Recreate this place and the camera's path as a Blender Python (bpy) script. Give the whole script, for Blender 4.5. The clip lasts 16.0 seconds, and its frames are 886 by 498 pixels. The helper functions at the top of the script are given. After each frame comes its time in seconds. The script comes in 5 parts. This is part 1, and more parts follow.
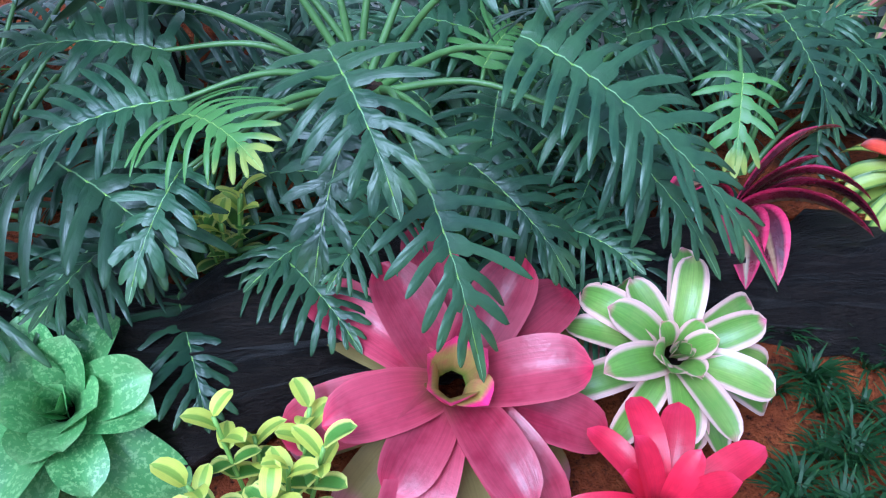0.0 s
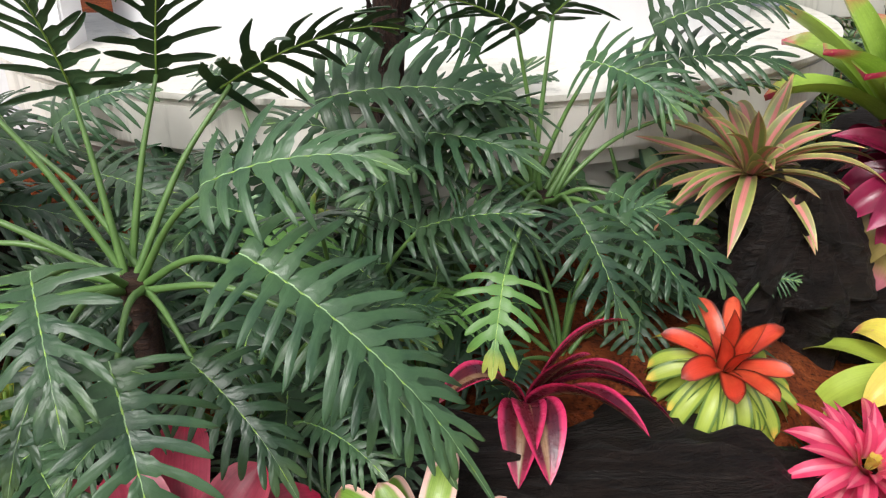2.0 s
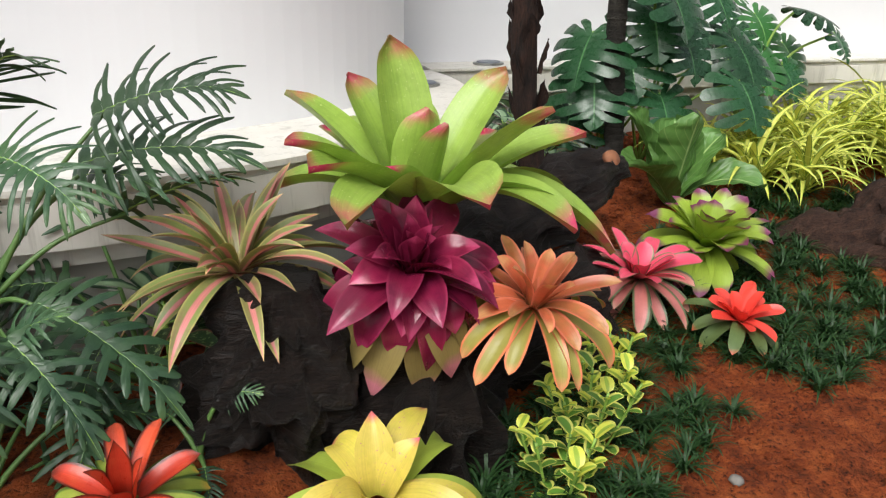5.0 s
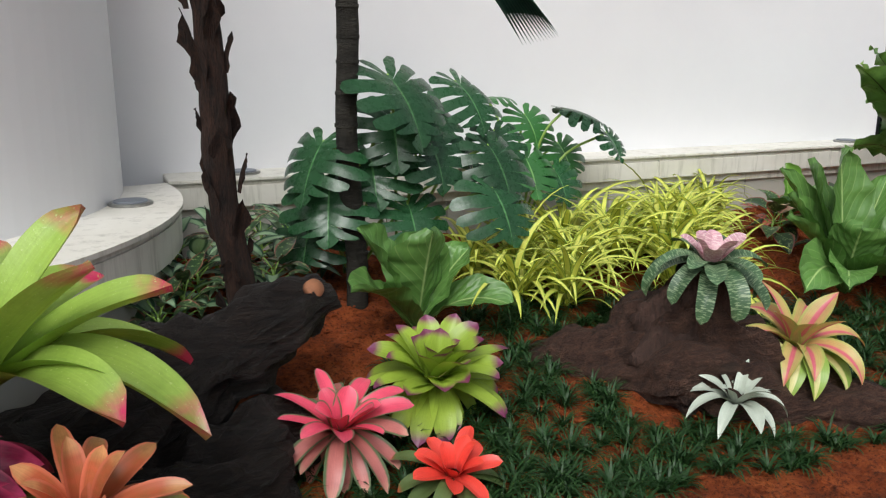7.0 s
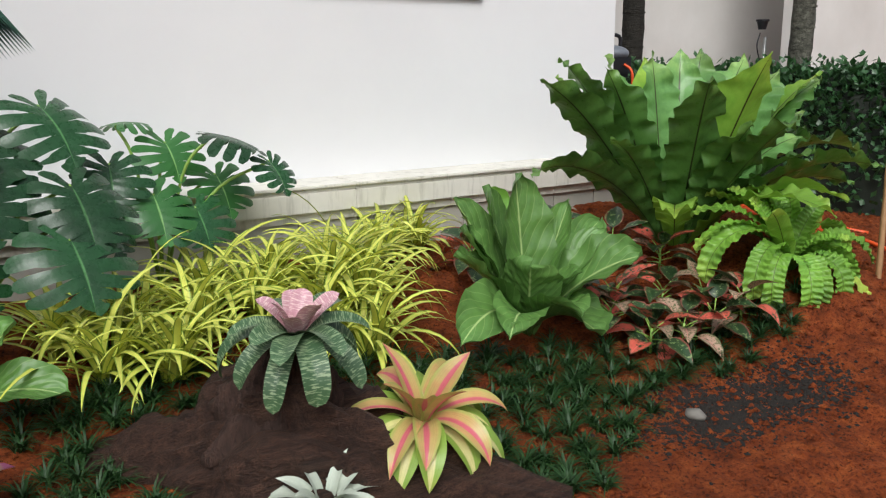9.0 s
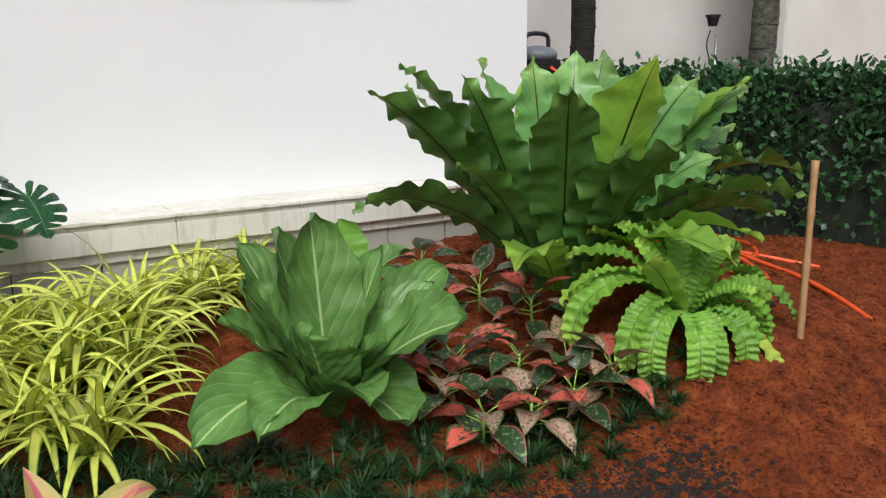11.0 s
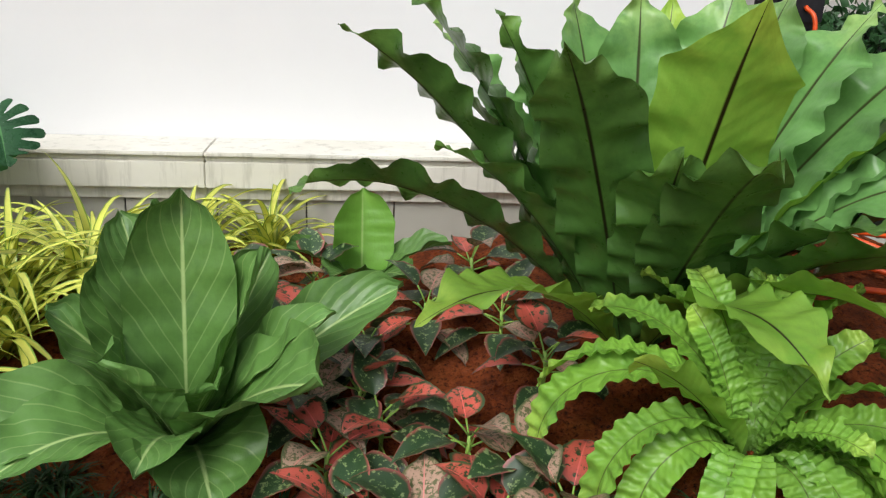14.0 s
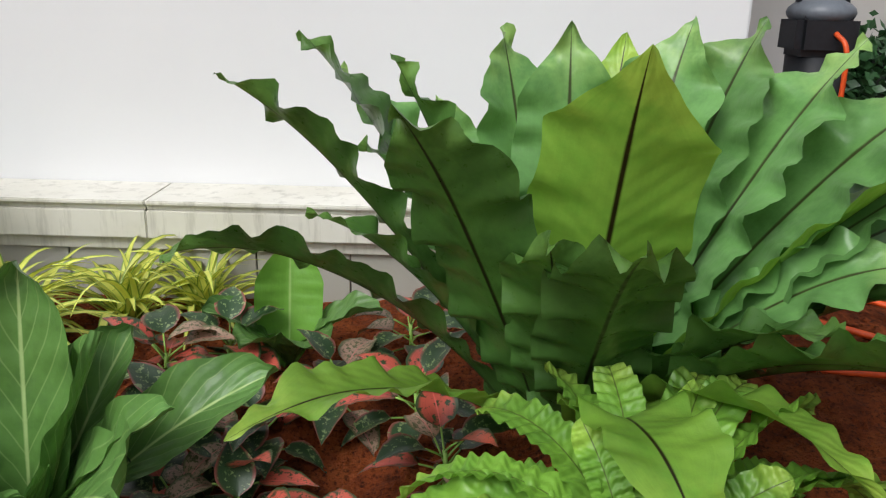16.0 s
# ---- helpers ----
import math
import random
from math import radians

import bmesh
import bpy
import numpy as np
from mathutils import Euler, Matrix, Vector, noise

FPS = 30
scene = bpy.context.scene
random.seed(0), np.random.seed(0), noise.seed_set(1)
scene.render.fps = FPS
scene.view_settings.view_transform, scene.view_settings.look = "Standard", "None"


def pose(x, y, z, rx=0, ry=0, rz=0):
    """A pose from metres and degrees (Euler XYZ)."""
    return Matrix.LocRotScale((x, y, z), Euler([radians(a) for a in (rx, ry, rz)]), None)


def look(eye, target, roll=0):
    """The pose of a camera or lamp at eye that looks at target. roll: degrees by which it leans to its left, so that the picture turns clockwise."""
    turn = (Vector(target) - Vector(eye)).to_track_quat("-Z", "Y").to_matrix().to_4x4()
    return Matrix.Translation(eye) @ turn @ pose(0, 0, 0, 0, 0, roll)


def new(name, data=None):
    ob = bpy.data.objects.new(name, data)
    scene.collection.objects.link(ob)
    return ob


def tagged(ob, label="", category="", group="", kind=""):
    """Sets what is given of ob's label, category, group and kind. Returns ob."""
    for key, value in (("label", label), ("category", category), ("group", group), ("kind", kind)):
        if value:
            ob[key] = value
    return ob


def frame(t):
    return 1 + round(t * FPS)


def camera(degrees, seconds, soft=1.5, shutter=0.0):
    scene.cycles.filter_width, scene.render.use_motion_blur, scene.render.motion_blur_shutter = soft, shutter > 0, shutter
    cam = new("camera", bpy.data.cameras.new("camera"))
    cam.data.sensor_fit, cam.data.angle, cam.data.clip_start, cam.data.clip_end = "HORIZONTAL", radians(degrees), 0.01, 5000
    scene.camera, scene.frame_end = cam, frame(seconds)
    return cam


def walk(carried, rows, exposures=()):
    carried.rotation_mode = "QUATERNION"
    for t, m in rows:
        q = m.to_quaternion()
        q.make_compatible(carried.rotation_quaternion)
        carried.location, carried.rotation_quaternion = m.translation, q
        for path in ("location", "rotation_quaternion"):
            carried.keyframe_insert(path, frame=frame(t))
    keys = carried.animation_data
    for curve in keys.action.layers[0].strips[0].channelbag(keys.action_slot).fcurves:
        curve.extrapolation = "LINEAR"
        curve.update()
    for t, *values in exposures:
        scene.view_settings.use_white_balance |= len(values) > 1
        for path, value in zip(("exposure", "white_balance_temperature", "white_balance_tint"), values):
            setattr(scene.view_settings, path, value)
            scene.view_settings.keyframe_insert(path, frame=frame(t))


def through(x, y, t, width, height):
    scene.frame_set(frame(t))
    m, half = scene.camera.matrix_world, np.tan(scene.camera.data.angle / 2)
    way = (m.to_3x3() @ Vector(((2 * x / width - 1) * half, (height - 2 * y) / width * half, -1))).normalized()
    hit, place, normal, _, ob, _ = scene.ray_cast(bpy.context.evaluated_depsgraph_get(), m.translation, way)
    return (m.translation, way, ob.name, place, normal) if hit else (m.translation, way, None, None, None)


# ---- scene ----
cam = camera(57.2, 16.0, soft=1.2)
METRES, EYE, TILT, LEAN, TURN = 7.0, 1.3, -31.35, 0.80, -8.80
ROWS = [
    (0.0, 0.0, 0.0, 0.0, -0.0, 0.0, -0.0),
    (0.5, 0.0137, -0.0126, 0.0042, 3.29, 2.98, -1.64),
    (1.0, 0.0266, -0.0135, 0.0133, 4.96, 5.83, -3.23),
    (1.5, 0.048, -0.0106, 0.0216, 5.17, 7.13, -3.95),
    (2.0, 0.0686, -0.0043, 0.0241, 1.22, 7.68, -0.96),
    (2.5, 0.0997, -0.0064, 0.0213, -1.47, 8.47, 0.5),
    (3.0, 0.1225, -0.0087, 0.019, -3.74, 8.54, 3.25),
    (5.5, 0.2395, 0.0229, 0.0475, -7.21, 13.93, 2.17),
    (6.0, 0.2653, 0.0296, 0.0543, -8.66, 16.05, 3.06),
    (6.5, 0.2904, 0.0425, 0.0676, -10.44, 17.4, 4.56),
    (7.0, 0.319, 0.0509, 0.0728, -12.8, 17.53, 6.72),
    (7.5, 0.3627, 0.0492, 0.0735, -14.24, 17.58, 7.75),
    (8.0, 0.3991, 0.0587, 0.0784, -15.61, 17.73, 8.89),
    (8.5, 0.437, 0.0751, 0.0944, -18.84, 17.61, 10.53),
    (9.0, 0.4748, 0.0853, 0.0991, -21.65, 16.85, 12.35),
    (9.5, 0.5218, 0.0862, 0.1018, -21.95, 17.08, 12.27),
    (10.0, 0.5609, 0.0992, 0.1113, -21.55, 17.24, 12.95),
    (12.5, 0.7367, 0.1599, 0.157, -12.26, 15.55, 5.13),
    (13.0, 0.7759, 0.1727, 0.1619, -7.1, 14.32, 2.08),
    (13.5, 0.8048, 0.186, 0.1742, -1.84, 13.83, -1.41),
    (14.0, 0.8228, 0.2112, 0.1934, 1.39, 13.22, -4.49),
    (14.5, 0.8357, 0.2322, 0.2022, 4.82, 11.36, -7.05),
    (15.0, 0.8599, 0.246, 0.2108, 8.59, 9.56, -9.72),
    (15.5, 0.8798, 0.2518, 0.222, 9.69, 10.88, -9.31),
    (16.0, 0.8884, 0.2525, 0.2306, 7.55, 13.81, -6.9),
]
walk(cam, [(t, pose(0, 0, EYE, TILT, LEAN, TURN) @ pose(METRES * x, METRES * y, METRES * z, 90 + pitch, roll, yaw)) for t, x, y, z, yaw, pitch, roll in ROWS],
     exposures=((0.0, 0.55, 4350, 10), (0.5, 0.55, 5400, 11), (1.0, 0.5, 6200, 11), (3.0, 0.4, 6350, 10), (5.5, 0.2, 6300, 9), (7.0, 0.0, 6200, 8), (10.0, 0.0, 6200, 8), (12.5, 0.08, 6300, 8), (14.0, 0.12, 6300, 8), (15.2, 0.3, 6300, 8), (16.0, -0.05, 6200, 8)))

# ---- sky and light: an overcast day ----
world = bpy.data.worlds.new("sky")
scene.world = world
world.use_nodes = True
wn = world.node_tree
sky = wn.nodes.new("ShaderNodeTexSky")
sky.sky_type, sky.sun_disc = "NISHITA", False
sky.sun_elevation, sky.sun_rotation = radians(49), radians(212)
sky.air_density, sky.dust_density, sky.ozone_density = 1.0, 6.0, 1.0
grey = wn.nodes.new("ShaderNodeHueSaturation")
grey.inputs["Saturation"].default_value = 0.35
wn.links.new(sky.outputs[0], grey.inputs["Color"])
wn.links.new(grey.outputs[0], wn.nodes["Background"].inputs["Color"])
wn.nodes["Background"].inputs["Strength"].default_value = 0.145
sun = new("sun", bpy.data.lights.new("sun", "SUN"))
sun.data.energy, sun.data.angle, sun.data.color = 1.55, radians(26), (1.0, 0.97, 0.92)
sun.matrix_world = look((-3.6, -5.8, 7.8), (0, 0, 0))


# ---- material helpers ----
def C(h):
    v = [int(h[i:i + 2], 16) / 255 for i in (0, 2, 4)]
    return tuple(((c + 0.055) / 1.055) ** 2.4 if c > 0.04 else c / 12.92 for c in v) + (1.0,)


class Nodes:
    """Short hand for a node material."""

    def __init__(self, name):
        self.m = bpy.data.materials.new(name)
        self.m.use_nodes = True
        self.t = self.m.node_tree
        self.bsdf = self.t.nodes["Principled BSDF"]
        self.out = self.t.nodes["Material Output"]

    def n(self, kind, **inputs):
        node = self.t.nodes.new("ShaderNode" + kind)
        for k, v in inputs.items():
            self.put(node, k.replace("_", " "), v)
        return node

    def put(self, node, key, v):
        sock = node.inputs[int(key) if key.isdigit() else key]
        if isinstance(v, bpy.types.NodeSocket):
            self.t.links.new(v, sock)
        else:
            sock.default_value = v

    def math(self, op, a, b=0.0, c=0.0):
        node = self.t.nodes.new("ShaderNodeMath")
        node.operation = op
        for i, v in enumerate((a, b, c)):
            self.put(node, str(i), v)
        return node.outputs[0]

    def ramp(self, fac, *stops):
        node = self.t.nodes.new("ShaderNodeValToRGB")
        e = node.color_ramp.elements
        while len(e) < len(stops):
            e.new(0.5)
        for el, (p, c) in zip(e, stops):
            el.position, el.color = p, c if len(c) == 4 else (*c, 1)
        self.t.links.new(fac, node.inputs[0])
        return node.outputs[0]

    def mix(self, fac, a, b, blend="MIX"):
        node = self.t.nodes.new("ShaderNodeMix")
        node.data_type, node.blend_type = "RGBA", blend
        self.put(node, "0", fac)
        self.put(node, "6", a)
        self.put(node, "7", b)
        return node.outputs[2]

    def noise(self, scale, detail=4.0, rough=0.6, vec=None, kind="Object", stretch=None):
        tex = self.n("TexNoise", Scale=scale, Detail=detail, Roughness=rough)
        v = vec or self.n("TexCoord").outputs[kind]
        if stretch:
            mp = self.n("Mapping", Scale=stretch)
            self.put(mp, "Vector", v)
            v = mp.outputs[0]
        self.put(tex, "Vector", v)
        return tex.outputs["Fac"]

    def uv(self):
        sep = self.n("SeparateXYZ")
        self.put(sep, "Vector", self.n("TexCoord").outputs["UV"])
        return sep.outputs[0], sep.outputs[1]

    def rand(self):
        return self.n("ObjectInfo").outputs["Random"]

    def bump(self, height, strength=0.3, distance=0.01):
        b = self.n("Bump", Strength=strength, Distance=distance, Height=height)
        self.put(self.bsdf, "Normal", b.outputs[0])
        return b.outputs[0]

    def done(self, color=None, rough=0.6, metal=0.0, spec=0.5, through=0.0, tcolor=None):
        if color is not None:
            self.put(self.bsdf, "Base Color", color)
        self.put(self.bsdf, "Roughness", rough)
        self.put(self.bsdf, "Metallic", metal)
        self.put(self.bsdf, "Specular IOR Level", spec)
        if through:
            tr = self.n("BsdfTranslucent", Color=tcolor if tcolor is not None else color)
            mx = self.n("MixShader")
            self.put(mx, "0", through)
            self.t.links.new(self.bsdf.outputs[0], mx.inputs[1])
            self.t.links.new(tr.outputs[0], mx.inputs[2])
            self.t.links.new(mx.outputs[0], self.out.inputs["Surface"])
        return self.m


def leaf_material(name, low, mid, tip, edge=None, stripe=None, rib=None, edge_at=0.8, stripe_at=0.3, tip_at=0.82, low_at=0.25,
                  bands=None, flecks=None, veins=0.0, rough=0.38, through=0.22, vary=0.25, vein_slope=0.6, vein_n=9.0, fleck_amount=0.52, ribbing=0.0, streaks=0.25, blotch=None, spec=0.45, fleck_size=120, rib_w=0.03):
    """A leaf's surface from its own coordinates: u across (0 to 1), v from base to tip."""
    k = Nodes(name)
    u, v = k.uv()
    a = k.math("ABSOLUTE", k.math("MULTIPLY_ADD", u, 2.0, -1.0))
    wob = k.noise(14, 3)
    vv = k.math("ADD", v, k.math("MULTIPLY_ADD", wob, 0.16, -0.08))
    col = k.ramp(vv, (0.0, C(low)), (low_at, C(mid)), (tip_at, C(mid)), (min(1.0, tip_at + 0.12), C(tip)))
    if blotch:
        col = k.mix(k.ramp(k.noise(9, 4, 0.65), (0.46, (0, 0, 0)), (0.66, (0.9, 0.9, 0.9))), col, C(blotch))
    if stripe:
        col = k.mix(k.ramp(k.math("ADD", a, k.math("MULTIPLY_ADD", wob, 0.12, -0.06)), (stripe_at, (1, 1, 1)), (stripe_at + 0.12, (0, 0, 0))), col, C(stripe))
    if edge:
        col = k.mix(k.ramp(k.math("ADD", a, k.math("MULTIPLY_ADD", wob, 0.16, -0.08)), (edge_at - 0.08, (0, 0, 0)), (min(1.0, edge_at + 0.1), (1, 1, 1))), col, C(edge))
    vein = k.math("SINE", k.math("MULTIPLY", k.math("SUBTRACT", v, k.math("MULTIPLY", a, vein_slope * 0.2)), 6.2832 * vein_n))
    line = k.ramp(vein, (0.93, (0, 0, 0)), (0.99, (1, 1, 1)))
    if veins:
        col = k.mix(k.math("MULTIPLY", line, veins), col, C(rib or tip))
    if bands:
        bn = k.noise(1.0, 2, vec=None, kind="UV", stretch=(2.0, 42.0, 1.0))
        col = k.mix(k.math("MULTIPLY", k.ramp(bn, (0.5, (0, 0, 0)), (0.58, (1, 1, 1))), 0.8), col, C(bands))
    if flecks:
        fn = k.noise(fleck_size, 3, 0.7)
        col = k.mix(k.ramp(fn, (fleck_amount, (0, 0, 0)), (fleck_amount + 0.06, (1, 1, 1))), col, C(flecks))
    if rib:
        col = k.mix(k.ramp(a, (rib_w * 0.6, (1, 1, 1)), (rib_w * 1.6, (0, 0, 0))), col, C(rib))
    spot = k.noise(32, 5, 0.7)
    grain = k.noise(1.0, 3, 0.6, kind="UV", stretch=(26.0, 1.6, 1.0))
    r = k.math("MULTIPLY_ADD", k.rand(), vary, 1.0 - vary / 2)
    r = k.math("MULTIPLY", r, k.math("MULTIPLY_ADD", spot, 0.35, 0.83))
    r = k.math("MULTIPLY", r, k.math("MULTIPLY_ADD", grain, streaks * 2, 1.0 - streaks))
    comb = k.n("CombineColor", Red=r, Green=r, Blue=r)
    col = k.mix(1.0, col, comb.outputs[0], "MULTIPLY")
    k.bump(k.math("ADD", k.math("MULTIPLY", vein, ribbing), k.math("ADD", k.noise(60, 3), k.math("MULTIPLY", grain, 0.5))), 0.25, 0.004)
    warm = k.mix(0.5, col, k.mix(1.0, col, (1.0, 1.0, 0.35, 1), "MULTIPLY"))
    return k.done(col, k.math("MULTIPLY_ADD", spot, 0.2, rough - 0.08), 0.0, spec, through, warm)


# ---- materials ----
def soil_material():
    k = Nodes("red_laterite_soil")
    big, mid, fine = k.noise(1.6, 5), k.noise(11, 6, 0.7), k.noise(70, 5, 0.75)
    col = k.ramp(mid, (0.28, C("4c2612")), (0.5, C("9a4a22")), (0.72, C("c46c34")))
    col = k.mix(k.ramp(big, (0.4, (0, 0, 0)), (0.7, (0.55, 0.55, 0.55))), col, C("76381a"))
    col = k.mix(k.ramp(fine, (0.34, (0.95, 0.95, 0.95)), (0.5, (0, 0, 0))), col, C("2a120a"))
    col = k.mix(k.ramp(fine, (0.66, (0, 0, 0)), (0.8, (0.7, 0.7, 0.7))), col, C("c47a4e"))
    k.bump(k.math("ADD", mid, k.math("MULTIPLY", fine, 0.7)), 1.0, 0.05)
    return k.done(col, 0.95, 0, 0.2)


def bark_material(name, dark, light, stretch=(1, 1, 1), scale=9, depth=0.03, rough=0.7):
    k = Nodes(name)
    a, b = k.noise(scale, 6, 0.7, stretch=stretch), k.noise(scale * 6, 4, 0.7, stretch=stretch)
    col = k.ramp(a, (0.3, C(dark)), (0.75, C(light)))
    col = k.mix(k.ramp(b, (0.35, (0.8, 0.8, 0.8)), (0.55, (0, 0, 0))), col, C(dark))
    k.bump(k.math("ADD", a, k.math("MULTIPLY", b, 0.4)), 1.0, depth)
    return k.done(col, rough, 0, 0.35)


def wall_material(name, base, rough, dirt):
    k = Nodes(name)
    a, b = k.noise(0.9, 5), k.noise(22, 4)
    col = k.ramp(a, (0.3, C(base)), (0.75, C(dirt)))
    col = k.mix(k.ramp(b, (0.62, (0, 0, 0)), (0.8, (0.25, 0.25, 0.25))), col, C(dirt))
    k.bump(b, 0.05, 0.003)
    return k.done(col, rough, 0, 0.5)


def stone_material():
    k = Nodes("pale_marble")
    a, b = k.noise(2.2, 6), k.noise(30, 4)
    streak = k.noise(3, 5, 0.7, stretch=(6, 6, 0.6))
    col = k.ramp(a, (0.3, C("dcd9d0")), (0.7, C("c6c2b6")))
    col = k.mix(k.ramp(streak, (0.52, (0, 0, 0)), (0.72, (0.7, 0.7, 0.7))), col, C("9a968a"))
    k.bump(b, 0.08, 0.002)
    return k.done(col, 0.45, 0, 0.5)


def plain(name, color, rough=0.5, metal=0.0, dark=None, scale=40):
    k = Nodes(name)
    a = k.noise(scale, 4)
    col = k.mix(k.ramp(a, (0.4, (0, 0, 0)), (0.7, (0.6, 0.6, 0.6))), C(color), C(dark or color))
    k.bump(a, 0.15, 0.002)
    return k.done(col, rough, metal)


SOIL = soil_material()
WALL = wall_material("white_wall_paint", "e0e0e1", 0.35, "d8d8da")
FAR_WALL = wall_material("grey_white_plaster", "cfcdc9", 0.8, "bdbab5")
STONE = stone_material()
PANEL = wall_material("grey_stone_panel", "b3b1a8", 0.6, "97948a")
DARK_GAP = plain("dark_joint", "55534d", 0.9)
BLACK_LOG = bark_material("charred_driftwood", "060504", "3c312b", (1, 7, 7), 4, 0.08, 0.5)
BROWN_LOG = bark_material("brown_driftwood", "24150f", "6e4e3e", (1, 9, 9), 4, 0.05, 0.7)
SOFT_LOG = bark_material("weathered_stump_wood", "241813", "523a30", (4, 4, 1.2), 3, 0.03, 0.8)
CUT_WOOD = plain("cut_wood", "8a5a3c", 0.8, 0, "5a3524")
FIBRE_BARK = bark_material("fibrous_palm_bark", "0e0907", "4c3022", (5, 5, 1), 7, 0.05, 0.9)
RING_BARK = bark_material("dark_ringed_palm_bark", "15130f", "3a372f", (1.5, 1.5, 9), 5, 0.02, 0.8)
MOSS_BARK = bark_material("lichened_palm_bark", "2a2823", "7b7c6e", (2, 2, 4), 8, 0.02, 0.9)
METAL = plain("brushed_metal", "a9a9a5", 0.35, 0.9, "7d7d7a")
BLACK = plain("black_plastic", "15161a", 0.4, 0, "22242a")
GREY = plain("grey_plastic", "6b7078", 0.45, 0, "5b6068")
ORANGE = plain("orange_rubber_hose", "d9521c", 0.45, 0, "b8411a")
BAMBOO = plain("bamboo", "9a7650", 0.6, 0, "6e5034", 15)
PEBBLE = plain("grey_pebble", "77736c", 0.7, 0, "5d5a55")
GRAVEL = plain("charcoal_gravel", "17130f", 1.0, 0, "2a221c", 60)

L_PHIL = leaf_material("philodendron_leaf", "3c5636", "385236", "46603a", rib="82a070", blotch="263f2c", rough=0.3, through=0.14, vary=0.75, streaks=0.1, vein_n=12, ribbing=0.4, spec=0.42)
L_PHIL_Y = leaf_material("young_philodendron_leaf", "5c8240", "5c8442", "98a24a", rib="a0b866", rough=0.35, through=0.25)
STEM = leaf_material("green_stalk", "6f8f3a", "7fa046", "86a84e", rough=0.4, through=0.0)
# one frond green in three tones: shade, sky sheen and backlight are in the colours
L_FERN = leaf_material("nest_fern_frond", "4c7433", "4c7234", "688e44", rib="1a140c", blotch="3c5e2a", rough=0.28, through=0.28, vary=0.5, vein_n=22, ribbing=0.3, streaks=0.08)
L_FERN_M = leaf_material("fern_frond_lit_tone", "5e8c4a", "6e9c58", "90b266", rib="3c4420", blotch="5c884a", rough=0.3, through=0.28, vary=0.4, vein_n=22, ribbing=0.3, streaks=0.08)
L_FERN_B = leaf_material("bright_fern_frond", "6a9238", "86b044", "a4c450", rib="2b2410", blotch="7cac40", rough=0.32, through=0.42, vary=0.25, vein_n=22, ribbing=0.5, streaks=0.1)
# dark base colour paints the shade of the crowded heart into each crinkled frond
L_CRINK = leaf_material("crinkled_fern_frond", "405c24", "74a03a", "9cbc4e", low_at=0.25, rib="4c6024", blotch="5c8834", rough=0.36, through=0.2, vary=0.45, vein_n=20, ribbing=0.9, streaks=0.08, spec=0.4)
L_ANTH = leaf_material("anthurium_leaf", "608640", "5a803e", "628a48", rib="9cb474", veins=0.3, blotch="4c6e36", rough=0.34, through=0.14, vary=0.35, vein_n=9, vein_slope=1.8, ribbing=0.9, streaks=0.06, spec=0.35)
L_ANTH_B = leaf_material("young_anthurium_leaf", "6f9c40", "6fa040", "7caa4a", rib="96b86a", rough=0.34, through=0.25, streaks=0.06)
L_LIME = leaf_material("lime_bromeliad_leaf", "6a8632", "96b24e", "c23c62", tip_at=0.84, blotch="829f40", flecks="b4c47a", fleck_amount=0.64, rough=0.32, through=0.22, vary=0.25)
L_PURP = leaf_material("purple_bromeliad_leaf", "4c0f28", "761a39", "a83a60", tip_at=0.76, blotch="5c1430", edge="8a2848", edge_at=0.88, rough=0.22, through=0.1, vary=0.5)
L_PINK = leaf_material("rose_bromeliad_leaf", "8a4c40", "a83e52", "cc2850", tip_at=0.84, blotch="8c1c38", edge="b44a5c", edge_at=0.9, rough=0.3, through=0.15, vary=0.5, streaks=0.45)
L_HOT = leaf_material("hot_pink_bromeliad_leaf", "8a1428", "d02444", "d83458", blotch="b81838", rough=0.3, through=0.2, vary=0.4)
L_PINK_C = leaf_material("bromeliad_cup_leaf", "7a8a30", "a8904a", "e0307a", tip_at=0.74, blotch="b85a5c", rough=0.3, through=0.15, vary=0.4)
L_PINK_G = leaf_material("fading_bromeliad_leaf", "5e7a30", "8a7a48", "b8707a", tip_at=0.75, rough=0.36, through=0.15)
L_VAR = leaf_material("striped_bromeliad_leaf", "8a9a4a", "72963c", "d0708c", edge="dcb4a8", edge_at=0.7, tip_at=0.9, blotch="8aa04c", rough=0.3, through=0.15, streaks=0.4, vary=0.4)
L_STRIP = leaf_material("pink_green_striped_leaf", "8a6a4c", "7e8c4c", "c0a86c", stripe="c47a74", stripe_at=0.25, edge="a8a060", edge_at=0.84, blotch="8a6a50", rough=0.34, through=0.15, vary=0.5, streaks=0.4)
L_ORANGE = leaf_material("orange_bromeliad_leaf", "5f4a24", "b86040", "c89060", edge="cc7458", edge_at=0.75, tip_at=0.72, blotch="96683c", rough=0.32, through=0.18, vary=0.45)
L_ORANGE_G = leaf_material("green_orange_bromeliad_leaf", "7a7030", "9a9448", "cf9868", edge="dc8058", edge_at=0.72, rough=0.34, through=0.18)
L_CORAL = leaf_material("coral_bromeliad_leaf", "8a2c2c", "e0506a", "dc5a70", edge="5f6f4c", edge_at=0.84, rough=0.34, through=0.18)
L_CORAL_G = leaf_material("faded_coral_bromeliad_leaf", "5c4636", "b8706a", "c88f80", edge="5a6a48", edge_at=0.7, rough=0.36, through=0.15)
